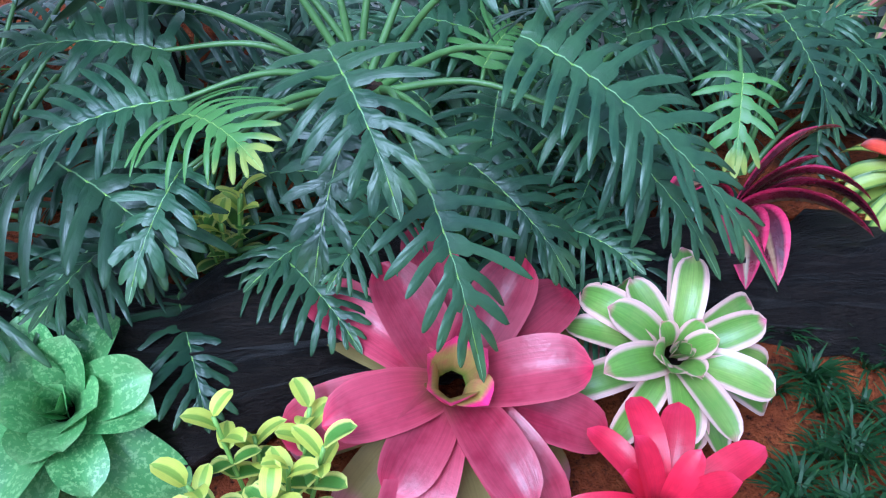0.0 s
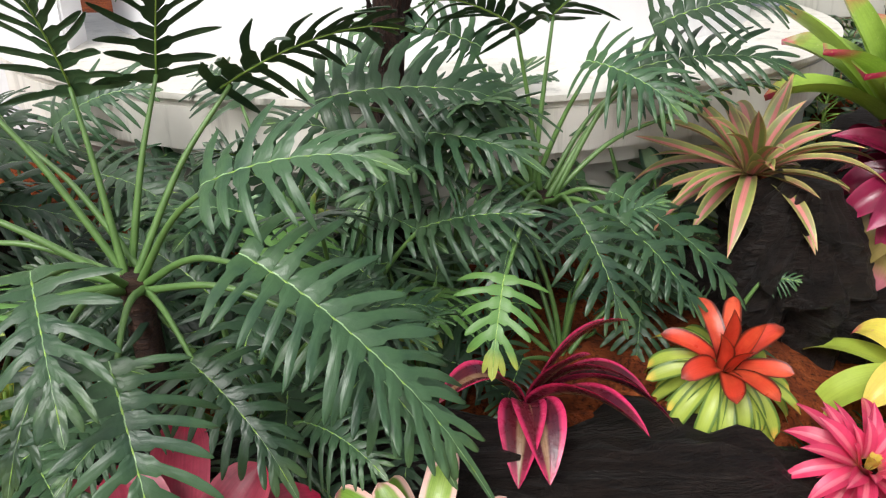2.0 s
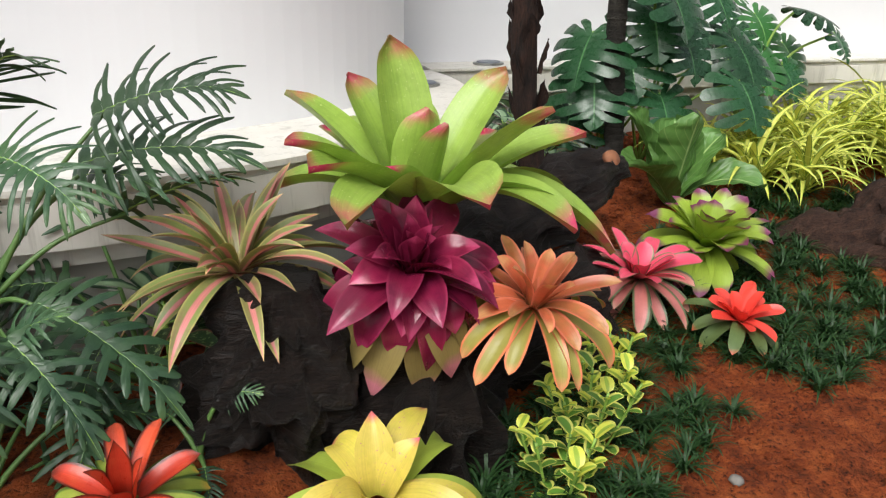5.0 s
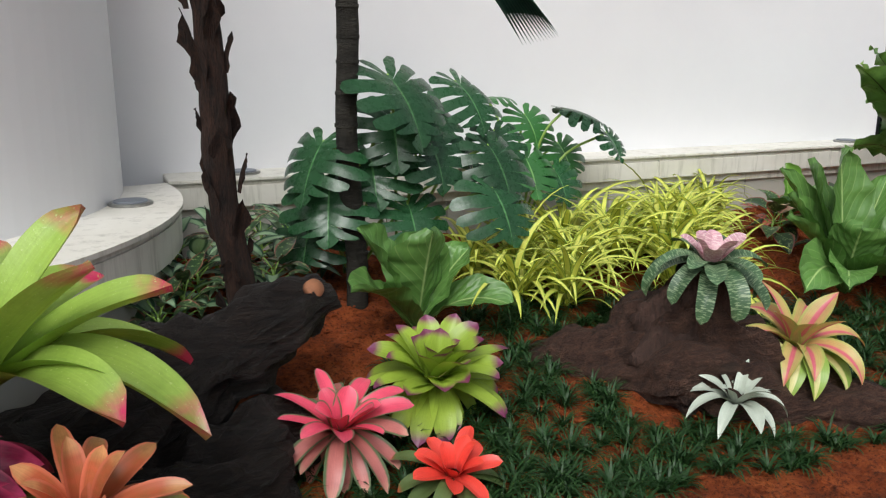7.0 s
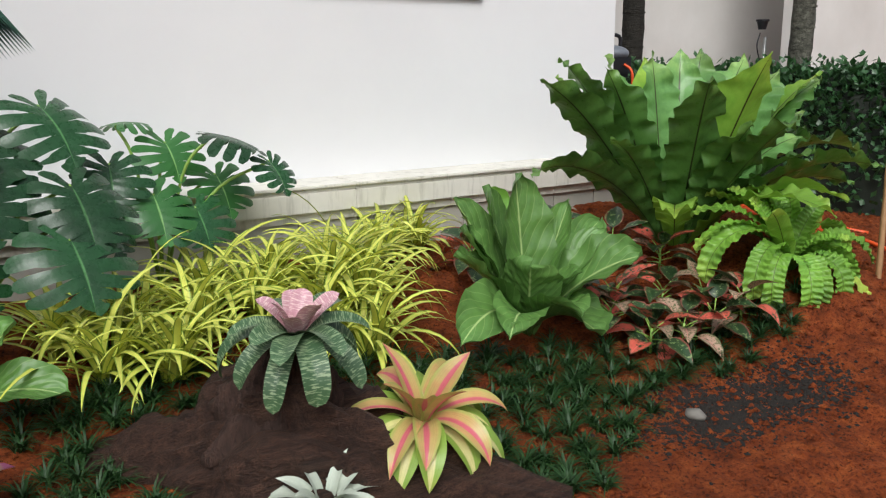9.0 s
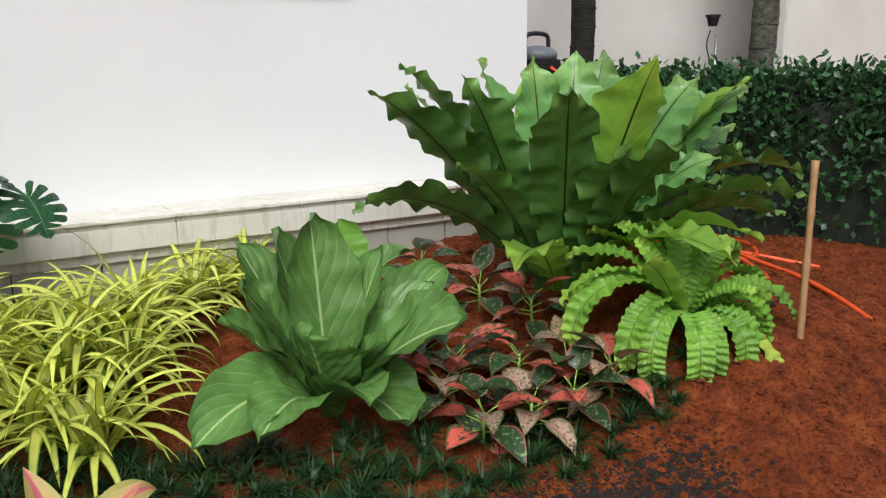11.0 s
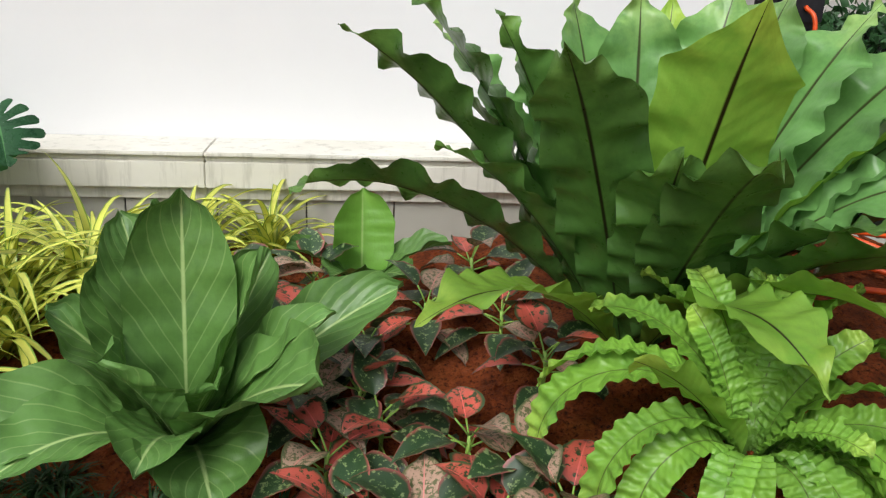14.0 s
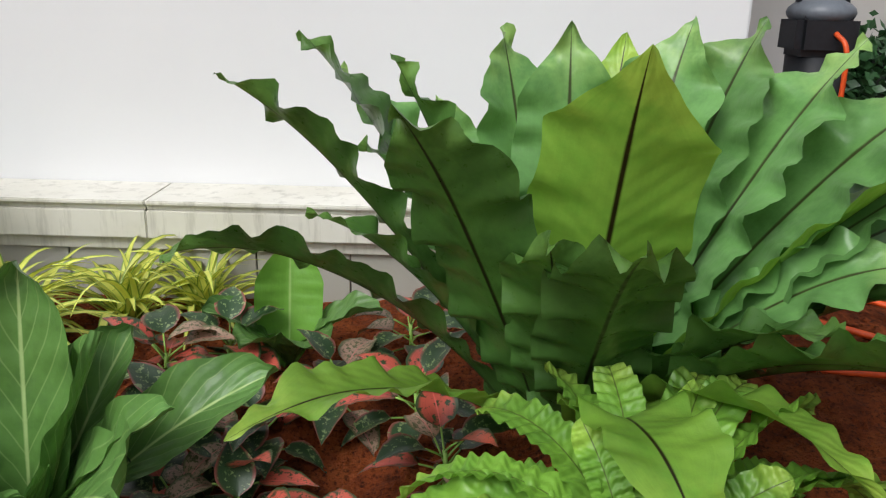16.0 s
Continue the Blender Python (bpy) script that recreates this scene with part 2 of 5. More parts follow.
L_RED = leaf_material("red_bromeliad_leaf", "9a2220", "e0483c", "dd4a38", edge="d85040", edge_at=0.9, rough=0.32, through=0.18)
L_RED_G = leaf_material("dark_bromeliad_leaf", "3c3c24", "56683c", "c8503c", tip_at=0.88, rough=0.34, through=0.12)
L_GP = leaf_material("green_bromeliad_leaf_purple_tip", "66862c", "98b040", "7c3a5c", tip_at=0.8, rough=0.34, through=0.25)
L_SILV = leaf_material("silver_banded_leaf", "2c4630", "3a5638", "466442", bands="8a9c78", rough=0.42, through=0.1)
L_SILV_P = leaf_material("pink_banded_leaf", "a08088", "b88a94", "c0909c", bands="dcc8c4", rough=0.42, through=0.15)
L_TRI = leaf_material("tricolour_bromeliad_leaf", "a09a50", "c0a868", "d08468", stripe="cc6672", stripe_at=0.16, edge="b0b060", edge_at=0.78, blotch="cc9a68", rough=0.32, through=0.2)
L_TRI_G = leaf_material("green_cream_bromeliad_leaf", "7a9a40", "8aa848", "a0b050", stripe="d8d490", stripe_at=0.3, rough=0.32, through=0.2)
L_WHITE = leaf_material("silver_white_leaf", "6f756e", "aeb6a8", "bcc4b6", rough=0.5, through=0.1, streaks=0.3)
L_YEL = leaf_material("yellow_bromeliad_leaf", "a8a040", "d8c45c", "d05a68", tip_at=0.84, blotch="ccc04c", flecks="c4907a", fleck_amount=0.63, rough=0.34, through=0.22)
L_YEL_G = leaf_material("yellow_green_bromeliad_leaf", "8aa83c", "a8bc4c", "b8c060", rough=0.34, through=0.25)
L_STAR = leaf_material("pink_star_bromeliad_leaf", "d8a070", "cc3c60", "a82c50", blotch="b02c50", low_at=0.18, stripe="d86a7c", stripe_at=0.22, rough=0.3, through=0.18, vary=0.45, streaks=0.3)
L_FLAME = leaf_material("flame_bromeliad_leaf", "7a2418", "c03c28", "7a2c20", edge="5a2418", edge_at=0.8, blotch="d05838", rough=0.28, through=0.18)
L_FLAME_Y = leaf_material("green_yellow_striped_leaf", "6f8a34", "a8b850", "e0c058", edge="5f7a34", edge_at=0.7, tip_at=0.8, rough=0.32, through=0.2)
L_CORD = leaf_material("dark_cordyline_leaf", "4a1420", "5a2028", "b03858", edge="c83460", edge_at=0.76, stripe="8a6a50", stripe_at=0.14, blotch="40182a", rough=0.26, through=0.1, vary=0.7, streaks=0.5)
L_GREENB = leaf_material("mottled_green_bromeliad_leaf", "4a7a3c", "6a9a56", "82a868", flecks="8cb470", fleck_amount=0.52, blotch="558848", rough=0.34, through=0.2, vary=0.4)
L_AGL = leaf_material("red_aglaonema_leaf", "94423a", "c05a4c", "8a4a3c", flecks="34452a", fleck_amount=0.53, fleck_size=46, edge="3c5030", edge_at=0.8, rib="dc6a64", rough=0.34, through=0.12, vary=0.5)
L_AGL_G = leaf_material("mottled_aglaonema_leaf", "30462a", "2a4226", "304828", flecks="7a8c5c", fleck_amount=0.56, fleck_size=60, edge="8a4a44", edge_at=0.86, rough=0.36, through=0.12, vary=0.5)
L_AGL_P = leaf_material("faded_aglaonema_leaf", "8a6a58", "a88a78", "887058", flecks="5a5c3c", fleck_amount=0.5, fleck_size=90, edge="56603c", edge_at=0.84, rib="c8807a", rough=0.4, through=0.15, vary=0.4)
L_SPID = leaf_material("spider_plant_leaf", "b4bc44", "d0d262", "c8cc58", edge="7c9a38", edge_at=0.72, rough=0.38, through=0.22, vary=0.35)
L_MON = leaf_material("monstera_leaf", "2c5230", "24482a", "284c2c", rib="4c7848", blotch="1c3c22", rough=0.26, through=0.08, vary=0.6, spec=0.4, streaks=0.06, vein_n=8, ribbing=0.5, rib_w=0.018)
L_MON_B = leaf_material("young_monstera_leaf", "3c6e38", "366634", "447a3e", rib="7aa462", rough=0.28, through=0.18, vary=0.4, streaks=0.06, vein_n=8, ribbing=0.5, rib_w=0.018)
L_MONDO = leaf_material("mondo_grass_blade", "223c1e", "2a4824", "44622e", rough=0.42, through=0.12, vary=0.5, spec=0.3)
L_SHRUB = leaf_material("variegated_shrub_leaf", "7a9a3c", "5f8a34", "8aa848", edge="d8d870", edge_at=0.62, rough=0.36, through=0.25, vary=0.5)
L_SHRUB_Y = leaf_material("yellow_shrub_leaf", "c8cc4c", "d4d858", "d8dc70", stripe="9ab444", stripe_at=0.25, rough=0.36, through=0.3)
L_HEDGE = leaf_material("hedge_leaf", "35583a", "40683e", "4f7a48", rough=0.33, through=0.2, vary=0.6)
L_CAL = leaf_material("grey_green_aglaonema_leaf", "5a7a50", "86a07c", "5a7a54", edge="2c4a34", edge_at=0.62, rough=0.38, through=0.15, vary=0.4)
L_PALM = leaf_material("palm_leaflet", "1f3d2e", "24463a", "2c5040", rough=0.4, through=0.1)


# ---- geometry helpers ----
def part(name, mesh, material, parent, label=""):
    ob = new(name, mesh)
    if material:
        mesh.materials.clear()
        mesh.materials.append(material)
    ob.parent = parent
    if label:
        ob["label"] = label
    return ob


def thing(name, m, label, category, group="", kind=""):
    ob = new(name)
    ob.empty_display_size = 0.1
    ob.matrix_basis = m
    return tagged(ob, label, category, group, kind)


def raw_mesh(name, verts, faces, uvs=None, smooth=True):
    me = bpy.data.meshes.new(name)
    me.from_pydata([tuple(v) for v in verts], [], [tuple(f) for f in faces])
    if uvs is not None:
        layer = me.uv_layers.new(name="UVMap")
        idx = np.empty(len(me.loops), dtype=np.int32)
        me.loops.foreach_get("vertex_index", idx)
        layer.data.foreach_set("uv", np.asarray(uvs, dtype=np.float32)[idx].ravel())
    if smooth:
        me.polygons.foreach_set("use_smooth", np.ones(len(me.polygons), dtype=bool))
    me.update()
    return me


def bm_mesh(name, bm, smooth=False):
    me = bpy.data.meshes.new(name)
    bm.to_mesh(me)
    bm.free()
    if smooth:
        me.polygons.foreach_set("use_smooth", np.ones(len(me.polygons), dtype=bool))
    return me


def grid_faces(n, m, start=0):
    return [(start + i * m + j, start + i * m + j + 1, start + (i + 1) * m + j + 1, start + (i + 1) * m + j) for i in range(n - 1) for j in range(m - 1)]


def box_mesh(name, x0, x1, y0, y1, z0, z1, bevel=0.004):
    bm = bmesh.new()
    bmesh.ops.create_cube(bm, size=1)
    for v in bm.verts:
        v.co = Vector(((x0 + x1) / 2 + v.co.x * (x1 - x0), (y0 + y1) / 2 + v.co.y * (y1 - y0), (z0 + z1) / 2 + v.co.z * (z1 - z0)))
    if bevel:
        bmesh.ops.bevel(bm, geom=bm.edges[:], offset=bevel, segments=2, affect="EDGES")
    return bm_mesh(name, bm)


def tube_mesh(name, path, radii, sides=8, rough=0.0, seed=0, cap=True, squash=1.0, groove=0.0):
    """A round rod along a path of points; rough: uneven bulges as a share of the radius."""
    P = [Vector(p) for p in path]
    verts, uvs = [], []
    side = None
    for i, p in enumerate(P):
        t = (P[min(i + 1, len(P) - 1)] - P[max(i - 1, 0)]).normalized()
        if side is None:
            side = t.orthogonal().normalized()
        side = (side - t * side.dot(t)).normalized()
        other = t.cross(side)
        for j in range(sides):
            a = 2 * math.pi * j / sides
            r = radii[i] if not isinstance(radii, float) else radii
            if rough:
                q = (p + (side * math.cos(a) + other * math.sin(a)) * r) * 6 + Vector((seed, seed * 2, 0))
                r *= 1 + rough * noise.noise(q * 0.6) + rough * 0.8 * noise.noise(q * 1.7) + rough * 0.35 * noise.noise(q * 5.1)
            if groove:
                r *= 1 + groove * noise.noise(Vector((a * 3.2, i * 0.06 + seed, 1.0))) + groove * 0.6 * noise.noise(Vector((a * 8, i * 0.12 + seed, 4.0)))
            verts.append(p + side * math.cos(a) * r + other * math.sin(a) * r * squash)
            uvs.append((j / sides, i / (len(P) - 1)))
    faces = [(i * sides + j, i * sides + (j + 1) % sides, (i + 1) * sides + (j + 1) % sides, (i + 1) * sides + j) for i in range(len(P) - 1) for j in range(sides)]
    if cap:
        faces.append(tuple(range(sides))[::-1])
        faces.append(tuple(range((len(P) - 1) * sides, len(P) * sides)))
    return raw_mesh(name, verts, faces, uvs)


def smooth_path(points, steps=6):
    """A Catmull-Rom line through the points."""
    P = [Vector(p) for p in points]
    P = [P[0] * 2 - P[1]] + P + [P[-1] * 2 - P[-2]]
    out = []
    for i in range(1, len(P) - 2):
        for s in range(steps):
            t = s / steps
            a, b, c, d = P[i - 1], P[i], P[i + 1], P[i + 2]
            out.append(0.5 * ((2 * b) + (c - a) * t + (2 * a - 5 * b + 4 * c - d) * t * t + (3 * b - a - 3 * c + d) * t ** 3))
    return out + [P[-2]]


rng = random.Random(7)


# Spines: functions of s (0 to 1) that give points, as arrays, and the heading in degrees
def arc(az, e0, e1, length, base=(0, 0, 0), power=1.0):
    """A spine that leaves base at e0 degrees above level and ends at e1."""
    a = radians(az)
    s = np.linspace(0, 1, 60)
    e = np.radians(e0 + (e1 - e0) * s ** power)
    h = np.concatenate([[0], np.cumsum((np.cos(e)[1:] + np.cos(e)[:-1]) / 2)]) * length / 59
    z = np.concatenate([[0], np.cumsum((np.sin(e)[1:] + np.sin(e)[:-1]) / 2)]) * length / 59
    return np.stack([base[0] + h * math.cos(a), base[1] + h * math.sin(a), base[2] + z], 1), a


def reach(tip, lift=0.15, base=(0, 0, 0), lean=0.45, hook=0.0):
    """A spine from base to tip that bows upward by lift (a share of its length); hook: the tip turns down."""
    b, t = np.array(base, float), np.array(tip, float)
    d = t - b
    length = np.linalg.norm(d)
    c = b + d * lean + np.array([0, 0, lift * length * 2])
    s = np.linspace(0, 1, 60)[:, None]
    P = (1 - s) ** 2 * b + 2 * s * (1 - s) * c + s ** 2 * t
    if hook:
        P[:, 2] -= hook * length * np.clip((s[:, 0] - 0.7) / 0.3, 0, 1) ** 2
    return P, math.atan2(d[1], d[0])


PROFILES = {
    "strap": lambda s: (0.78 + 0.22 * np.sin(np.pi * s)) * np.where(s < 0.72, 1, np.sqrt(np.clip(1 - np.clip((s - 0.72) / 0.28, 0, 1) ** 2.4, 0, 1))),
    "tipped": lambda s: (0.66 + 0.34 * np.sin(np.pi * np.clip(s * 0.88, 0, 1))) * np.where(s < 0.7, 1, np.sqrt(np.clip(1 - np.clip((s - 0.7) / 0.27, 0, 1) ** 2.2, 0, 1)) + 0.08 * np.clip((1 - s) / 0.06, 0, 1) * np.clip((s - 0.8) / 0.1, 0, 1)),
    "pleat": lambda s: np.clip(0.3 + 2.4 * s, 0, 1) * np.where(s < 0.82, 1, np.sqrt(np.clip(1 - np.clip((s - 0.82) / 0.18, 0, 1) ** 2, 0, 1))),
    "point": lambda s: (0.72 + 0.35 * np.sin(np.pi * s)) * np.clip(1 - np.clip((s - 0.5) / 0.5, 0, 1) ** 2.3, 0, 1),
    "spear": lambda s: np.sin(np.pi * np.clip(s * 0.95 + 0.05, 0, 1) ** 1.1) ** 0.8,
    "paddle": lambda s: np.clip(0.07 + np.sin(np.pi * np.clip(s, 0, 1) ** 1.3) ** 0.65, 0, 1) * np.where(s > 0.97, 0.5, 1),
    "frond": lambda s: np.clip(0.16 + 1.05 * np.sin(np.pi * np.clip(s, 0, 1) ** 1.35 * 0.97) ** 0.9, 0, 1) * np.where(s < 0.8, 1, np.clip((1 - s) / 0.2, 0, 1) ** 0.62),
    "ovate": lambda s: np.sin(np.pi * np.clip(s, 0, 1) ** 0.62),
    "round": lambda s: np.sqrt(np.clip(1 - (2 * s - 1) ** 2, 0, 1)),
    "grass": lambda s: np.clip(1 - s, 0, 1) ** 0.5 * (0.6 + 0.4 * np.sin(np.pi * s)),
}


def bend(spine, x, y, twist=0.0, fold=0.0, cup=0.0, roll=0.0):
    """Lays flat leaf points (x across, y along as a share of the length) onto a spine."""
    P, az = spine
    yy = np.clip(y, 0, 1) * (len(P) - 1)
    i = np.minimum(yy.astype(int), len(P) - 2)
    f = (yy - i)[:, None]
    pos = P[i] * (1 - f) + P[i + 1] * f
    T = P[i + 1] - P[i]
    step = np.linalg.norm(T, axis=1, keepdims=True)
    T = T / np.maximum(step, 1e-9)
    length = np.linalg.norm(np.diff(P, axis=0), axis=1).sum()
    pos = pos + T * ((y - np.clip(y, 0, 1)) * length)[:, None]
    S = np.tile(np.array([-math.sin(az), math.cos(az), 0.0]), (len(pos), 1))
    N = np.cross(T, S)
    tw = radians(roll) + radians(twist) * np.clip(y, 0, 1)[:, None]
    S, N = S * np.cos(tw) + N * np.sin(tw), N * np.cos(tw) - S * np.sin(tw)
    off = fold * np.abs(x) - cup * x * x
    return pos + S * x[:, None] * math.cos(fold * 0.6) + N * off[:, None], N, S


def blade_data(spine, width, profile="strap", n=16, m=5, fold=0.25, twist=0.0, wave=0.0, waves=5.0, ripple=0.0, ripples=12.0, curl=0.0, ph=None, ragged=0.0, roll=0.0):
    """Vertices, faces and uv of one leaf. wave: frilled margin; ripple: pleats right across; curl: margins rolled in."""
    s = np.linspace(0, 1, n)
    u = np.linspace(-1, 1, m)
    ss, uu = np.meshgrid(s, u, indexing="ij")
    ss, uu = ss.ravel(), uu.ravel()
    ph = rng.uniform(0, 6.28) if ph is None else ph
    w = PROFILES[profile](ss) * width / 2
    if ragged:
        w = w * (1 + ragged * np.sin(ss * 31 + ph + np.sign(uu)) * np.abs(uu))
    pos, N, S = bend(spine, uu * w, ss, twist, fold, roll=roll)
    side = np.where(uu > 0, 1.7, 0.0)
    w1 = ss * 2 * np.pi * waves * 0.62 + ph + side
    ruffle = 0.6 * np.sin(w1) + 0.5 * np.sin(1.63 * w1 + ph * 2 + side * 3) + 0.3 * np.sin(2.71 * w1 + ph * 3 - side)
    off = wave * width * np.abs(uu) ** 1.6 * ruffle * np.clip(ss * 6, 0, 1)
    off = off + ripple * width * np.sin(ss * 2 * np.pi * ripples + np.abs(uu) * -1.2 + 1.6 * np.sin(ss * 13 + ph) + 0.8 * np.sin(ss * 31 + ph * 2) + np.sign(uu) * 0.8) * np.clip(np.abs(uu) * 2.5, 0, 1) * np.clip(ss * 5, 0, 1)
    off = off + curl * width * np.abs(uu) ** 3
    pos = pos + N * off[:, None]
    return pos, grid_faces(n, m), np.stack([(uu + 1) / 2, ss], 1)


def leaf(parent, material, spine, width, profile="strap", name="leaf", label="", **kw):
    v, f, uv = blade_data(spine, width, profile, **kw)
    return part(name, raw_mesh(name, v, f, uv), material, parent, label)


def lobed_data(spine, width, lobes, web=0.22, slim=0.8, back=100, front=32, droop=0.5, shape=0.8, heart=0.12, tipw=0.6, twist=0.0, roll=0.0):
    """A deeply cut leaf: blunt lobes, waisted at their roots, on both sides of a midrib."""
    verts, faces, uvs, hang = [], [], [], []
    P = spine[0]
    L = np.linalg.norm(np.diff(P, axis=0), axis=1).sum()
    rows = np.concatenate([np.array([0, 0.5, 1.0]) * web, web + (1 - web) * np.array([0.1, 0.25, 0.45, 0.62, 0.78, 0.9, 0.97, 1.0])])
    for side in (-1, 1):
        for i in range(lobes):
            f = (i + 0.5) / lobes
            root = -heart * 0.3 + (0.88 + heart * 0.3) * f
            hw = (0.88 + heart * 0.3) / lobes / 2
            reachw = width / 2 * (math.sin(math.pi * (f * 0.78 + 0.22) ** shape) ** 0.55 * 0.88 + 0.12) * rng.uniform(0.85, 1.12)
            ang = radians(back + (front - back) * f ** 0.9 + rng.uniform(-8, 8))
            sag, bow, fat = rng.uniform(-0.1, 0.45), rng.uniform(0.1, 0.26), slim * rng.uniform(0.88, 1.1)
            knob, where = rng.uniform(0.0, 0.22), rng.uniform(0.45, 0.75)
            k0 = len(verts)
            hang += [sag * r * r * reachw - (0.0 if q else 0.012 * width) for r in rows for q in (-1, 0, 1)]
            for r in rows:
                g = (r - web) / (1 - web)
                for q in (-1, 0, 1):
                    fw = 1.0
                    if g > 0:
                        fw = fat * (0.7 + 0.3 * math.sin(math.pi * min(1.0, g * 0.85)) + (knob * math.exp(-((g - where) / 0.12) ** 2) if q < 0 else 0)) * math.sqrt(max(0.0, 1 - g ** 5))
                        fw = fw + (1 - fw) * max(0.0, 1 - g * 9)
                    y = root * L + q * hw * L * fw * (1 - 0.25 * r) + math.cos(ang) * reachw * r + bow * reachw * r * r
                    x = side * (math.sin(ang) * reachw * r - q * fw * hw * L * 0.5 * r * math.cos(ang))
                    verts.append((x, y / L))
                    uvs.append((0.5 + side * 0.5 * (0.3 + 0.4 * abs(q)) if r > 0 else 0.5, max(0.0, min(1.0, y / L))))
            fs = grid_faces(len(rows), 3, k0)
            faces += fs if side > 0 else [g[::-1] for g in fs]
    k0 = len(verts)
    for r in np.linspace(0, 1, 7):
        w = width * 0.5 * tipw / lobes * 2 * math.sqrt(max(0.0, 1 - r ** 3)) * (1.3 - 0.3 * r) + 0.0005
        for q in (-1, 0, 1):
            verts.append((q * w * 0.5, 0.84 + 0.22 * r))
            uvs.append((0.5 + 0.3 * q, min(1.0, 0.84 + 0.22 * r)))
    faces += grid_faces(7, 3, k0)
    xy = np.array(verts)
    hang = np.array(hang + [0.0] * (len(verts) - len(hang)))
    pos, N, S = bend(spine, xy[:, 0], xy[:, 1], twist, fold=0.3, roll=roll)
    pos = pos - N * (droop * xy[:, 0] ** 2 / max(width, 1e-6) + hang)[:, None]
    return pos, faces, uvs


def lobed_leaf(parent, material, spine, width, lobes, name="leaf", **kw):
    v, f, uv = lobed_data(spine, width, lobes, **kw)
    ob = part(name, raw_mesh(name, v, f, uv), material, parent)
    # raised midrib
    rib = tube_mesh("midrib", [spine[0][i] for i in range(0, 60, 8)], [0.0012 * width / 0.2 * (1 - i / 9) + 0.0008 for i in range(8)], 5)
    part("midrib", rib, STEM, ob)
    return ob


def split_data(spine, width, lobes, web=0.5, gap=0.3, droop=0.5, twist=0.0):
    """A broad heart-shaped leaf, slit from its margin towards the midrib."""
    verts, faces, uvs = [], [], []
    L = np.linalg.norm(np.diff(spine[0], axis=0), axis=1).sum()
    rows = [0.0, web * 0.5, web] + [web + (1 - web) * g for g in (0.12, 0.35, 0.6, 0.8, 0.92, 1.0)]
    turn = np.radians([0, 25, 60, 95, 130, 158, 180])
    wide = width / L
    far = [0.66, 0.52, 0.47 * wide + 0.02, 0.5 * wide, 0.52 * wide, 0.5 * wide, 0.36 * wide]
    for side in (-1, 1):
        for i in range(lobes):
            size, k0 = rng.uniform(0.9, 1.06), len(verts)
            slit = web * rng.uniform(0.75, 1.2)
            for r in rows:
                g = max(0.0, (r - slit) / (1 - slit))
                fw = (1 - gap * min(1.0, g * 5) ** 0.6) * math.sqrt(max(0.0, 1 - g ** 9)) if g > 0 else 1.0
                for q in (-1, -0.5, 0, 0.5, 1):
                    s = (i + 0.5 + 0.5 * q * fw) / lobes
                    phi = math.radians(174) * (1 - s)
                    out = float(np.interp(phi, turn, far)) * size
                    x, y = out * math.sin(phi) * L, 0.38 + out * math.cos(phi)
                    y0 = 0.03 + 0.93 * s ** 1.25
                    verts.append((side * x * r, y0 + (y - y0) * r + 0.04 * r * (1 - r)))
                    uvs.append((0.5 + side * 0.5 * r, min(1.0, max(0.0, s))))
            fs = grid_faces(len(rows), 5, k0)
            faces += fs if side > 0 else [h[::-1] for h in fs]
    xy = np.array(verts)
    pos, N, S = bend(spine, xy[:, 0], xy[:, 1], twist, fold=0.22)
    pos = pos - N * (droop * xy[:, 0] ** 2 / max(width, 1e-6))[:, None]
    return pos, faces, uvs


def split_leaf(parent, material, spine, width, lobes, name="leaf", **kw):
    v, f, uv = split_data(spine, width, lobes, **kw)
    return part(name, raw_mesh(name, v, f, uv), material, parent)


def whorl(plant, mat, count, e0, e1, length, width, phase=0.0, profile="strap", base_r=0.02, base_z=0.0, jitter=1.0, span=360.0, **kw):
    """A ring of leaves round a plant's heart."""
    count = math.ceil(count * 1.12)
    for i in range(count):
        az = phase + span * i / count + rng.uniform(-1, 1) * jitter * 0.25 * 360 / count
        L = length * rng.uniform(1 - 0.1 * jitter, 1 + 0.1 * jitter)
        j = 9 * jitter
        a = radians(az)
        sp = arc(az, e0 + rng.uniform(-j, j), e1 + rng.uniform(-j, j) * 1.5, L, (base_r * math.cos(a), base_r * math.sin(a), base_z), 1.2)
        leaf(plant, mat, sp, width * rng.uniform(1.08, 1.38), profile, twist=rng.uniform(-18, 18) * jitter, **kw)


# ---- the bed ----
def ground_z(x, y):
    """Height of the planted bed, which climbs from the path to the wall."""
    z = np.interp(y, [-3, 0.0, 1.0, 2.2, 3.0, 3.5, 4.3, 5.5], [0.0, 0.05, 0.15, 0.26, 0.45, 0.56, 0.58, 0.5])
    left = np.interp(x, [-8, 1.4, 2.2], [1, 1, 0]) * np.interp(y, [1.1, 1.45, 2.0], [0, 0.2, 0.2])
    right = np.interp(x, [6.2, 6.9, 7.5, 8.6], [0, 1, 0.9, 0.1]) * np.interp(y, [1.5, 2.4, 3.0, 3.6], [0, 0.27, 0.22, 0.1])
    far = np.interp(x, [7.6, 9.0], [0, 1]) * np.interp(y, [2.6, 4.0], [0, -0.12])
    return z + left + right + far


def lump(x, y):
    q = Vector((x * 3.1, y * 3.1, 0))
    return 0.022 * noise.noise(q) + 0.014 * noise.noise(q * 3.3) + 0.015 * noise.noise(q * 7)


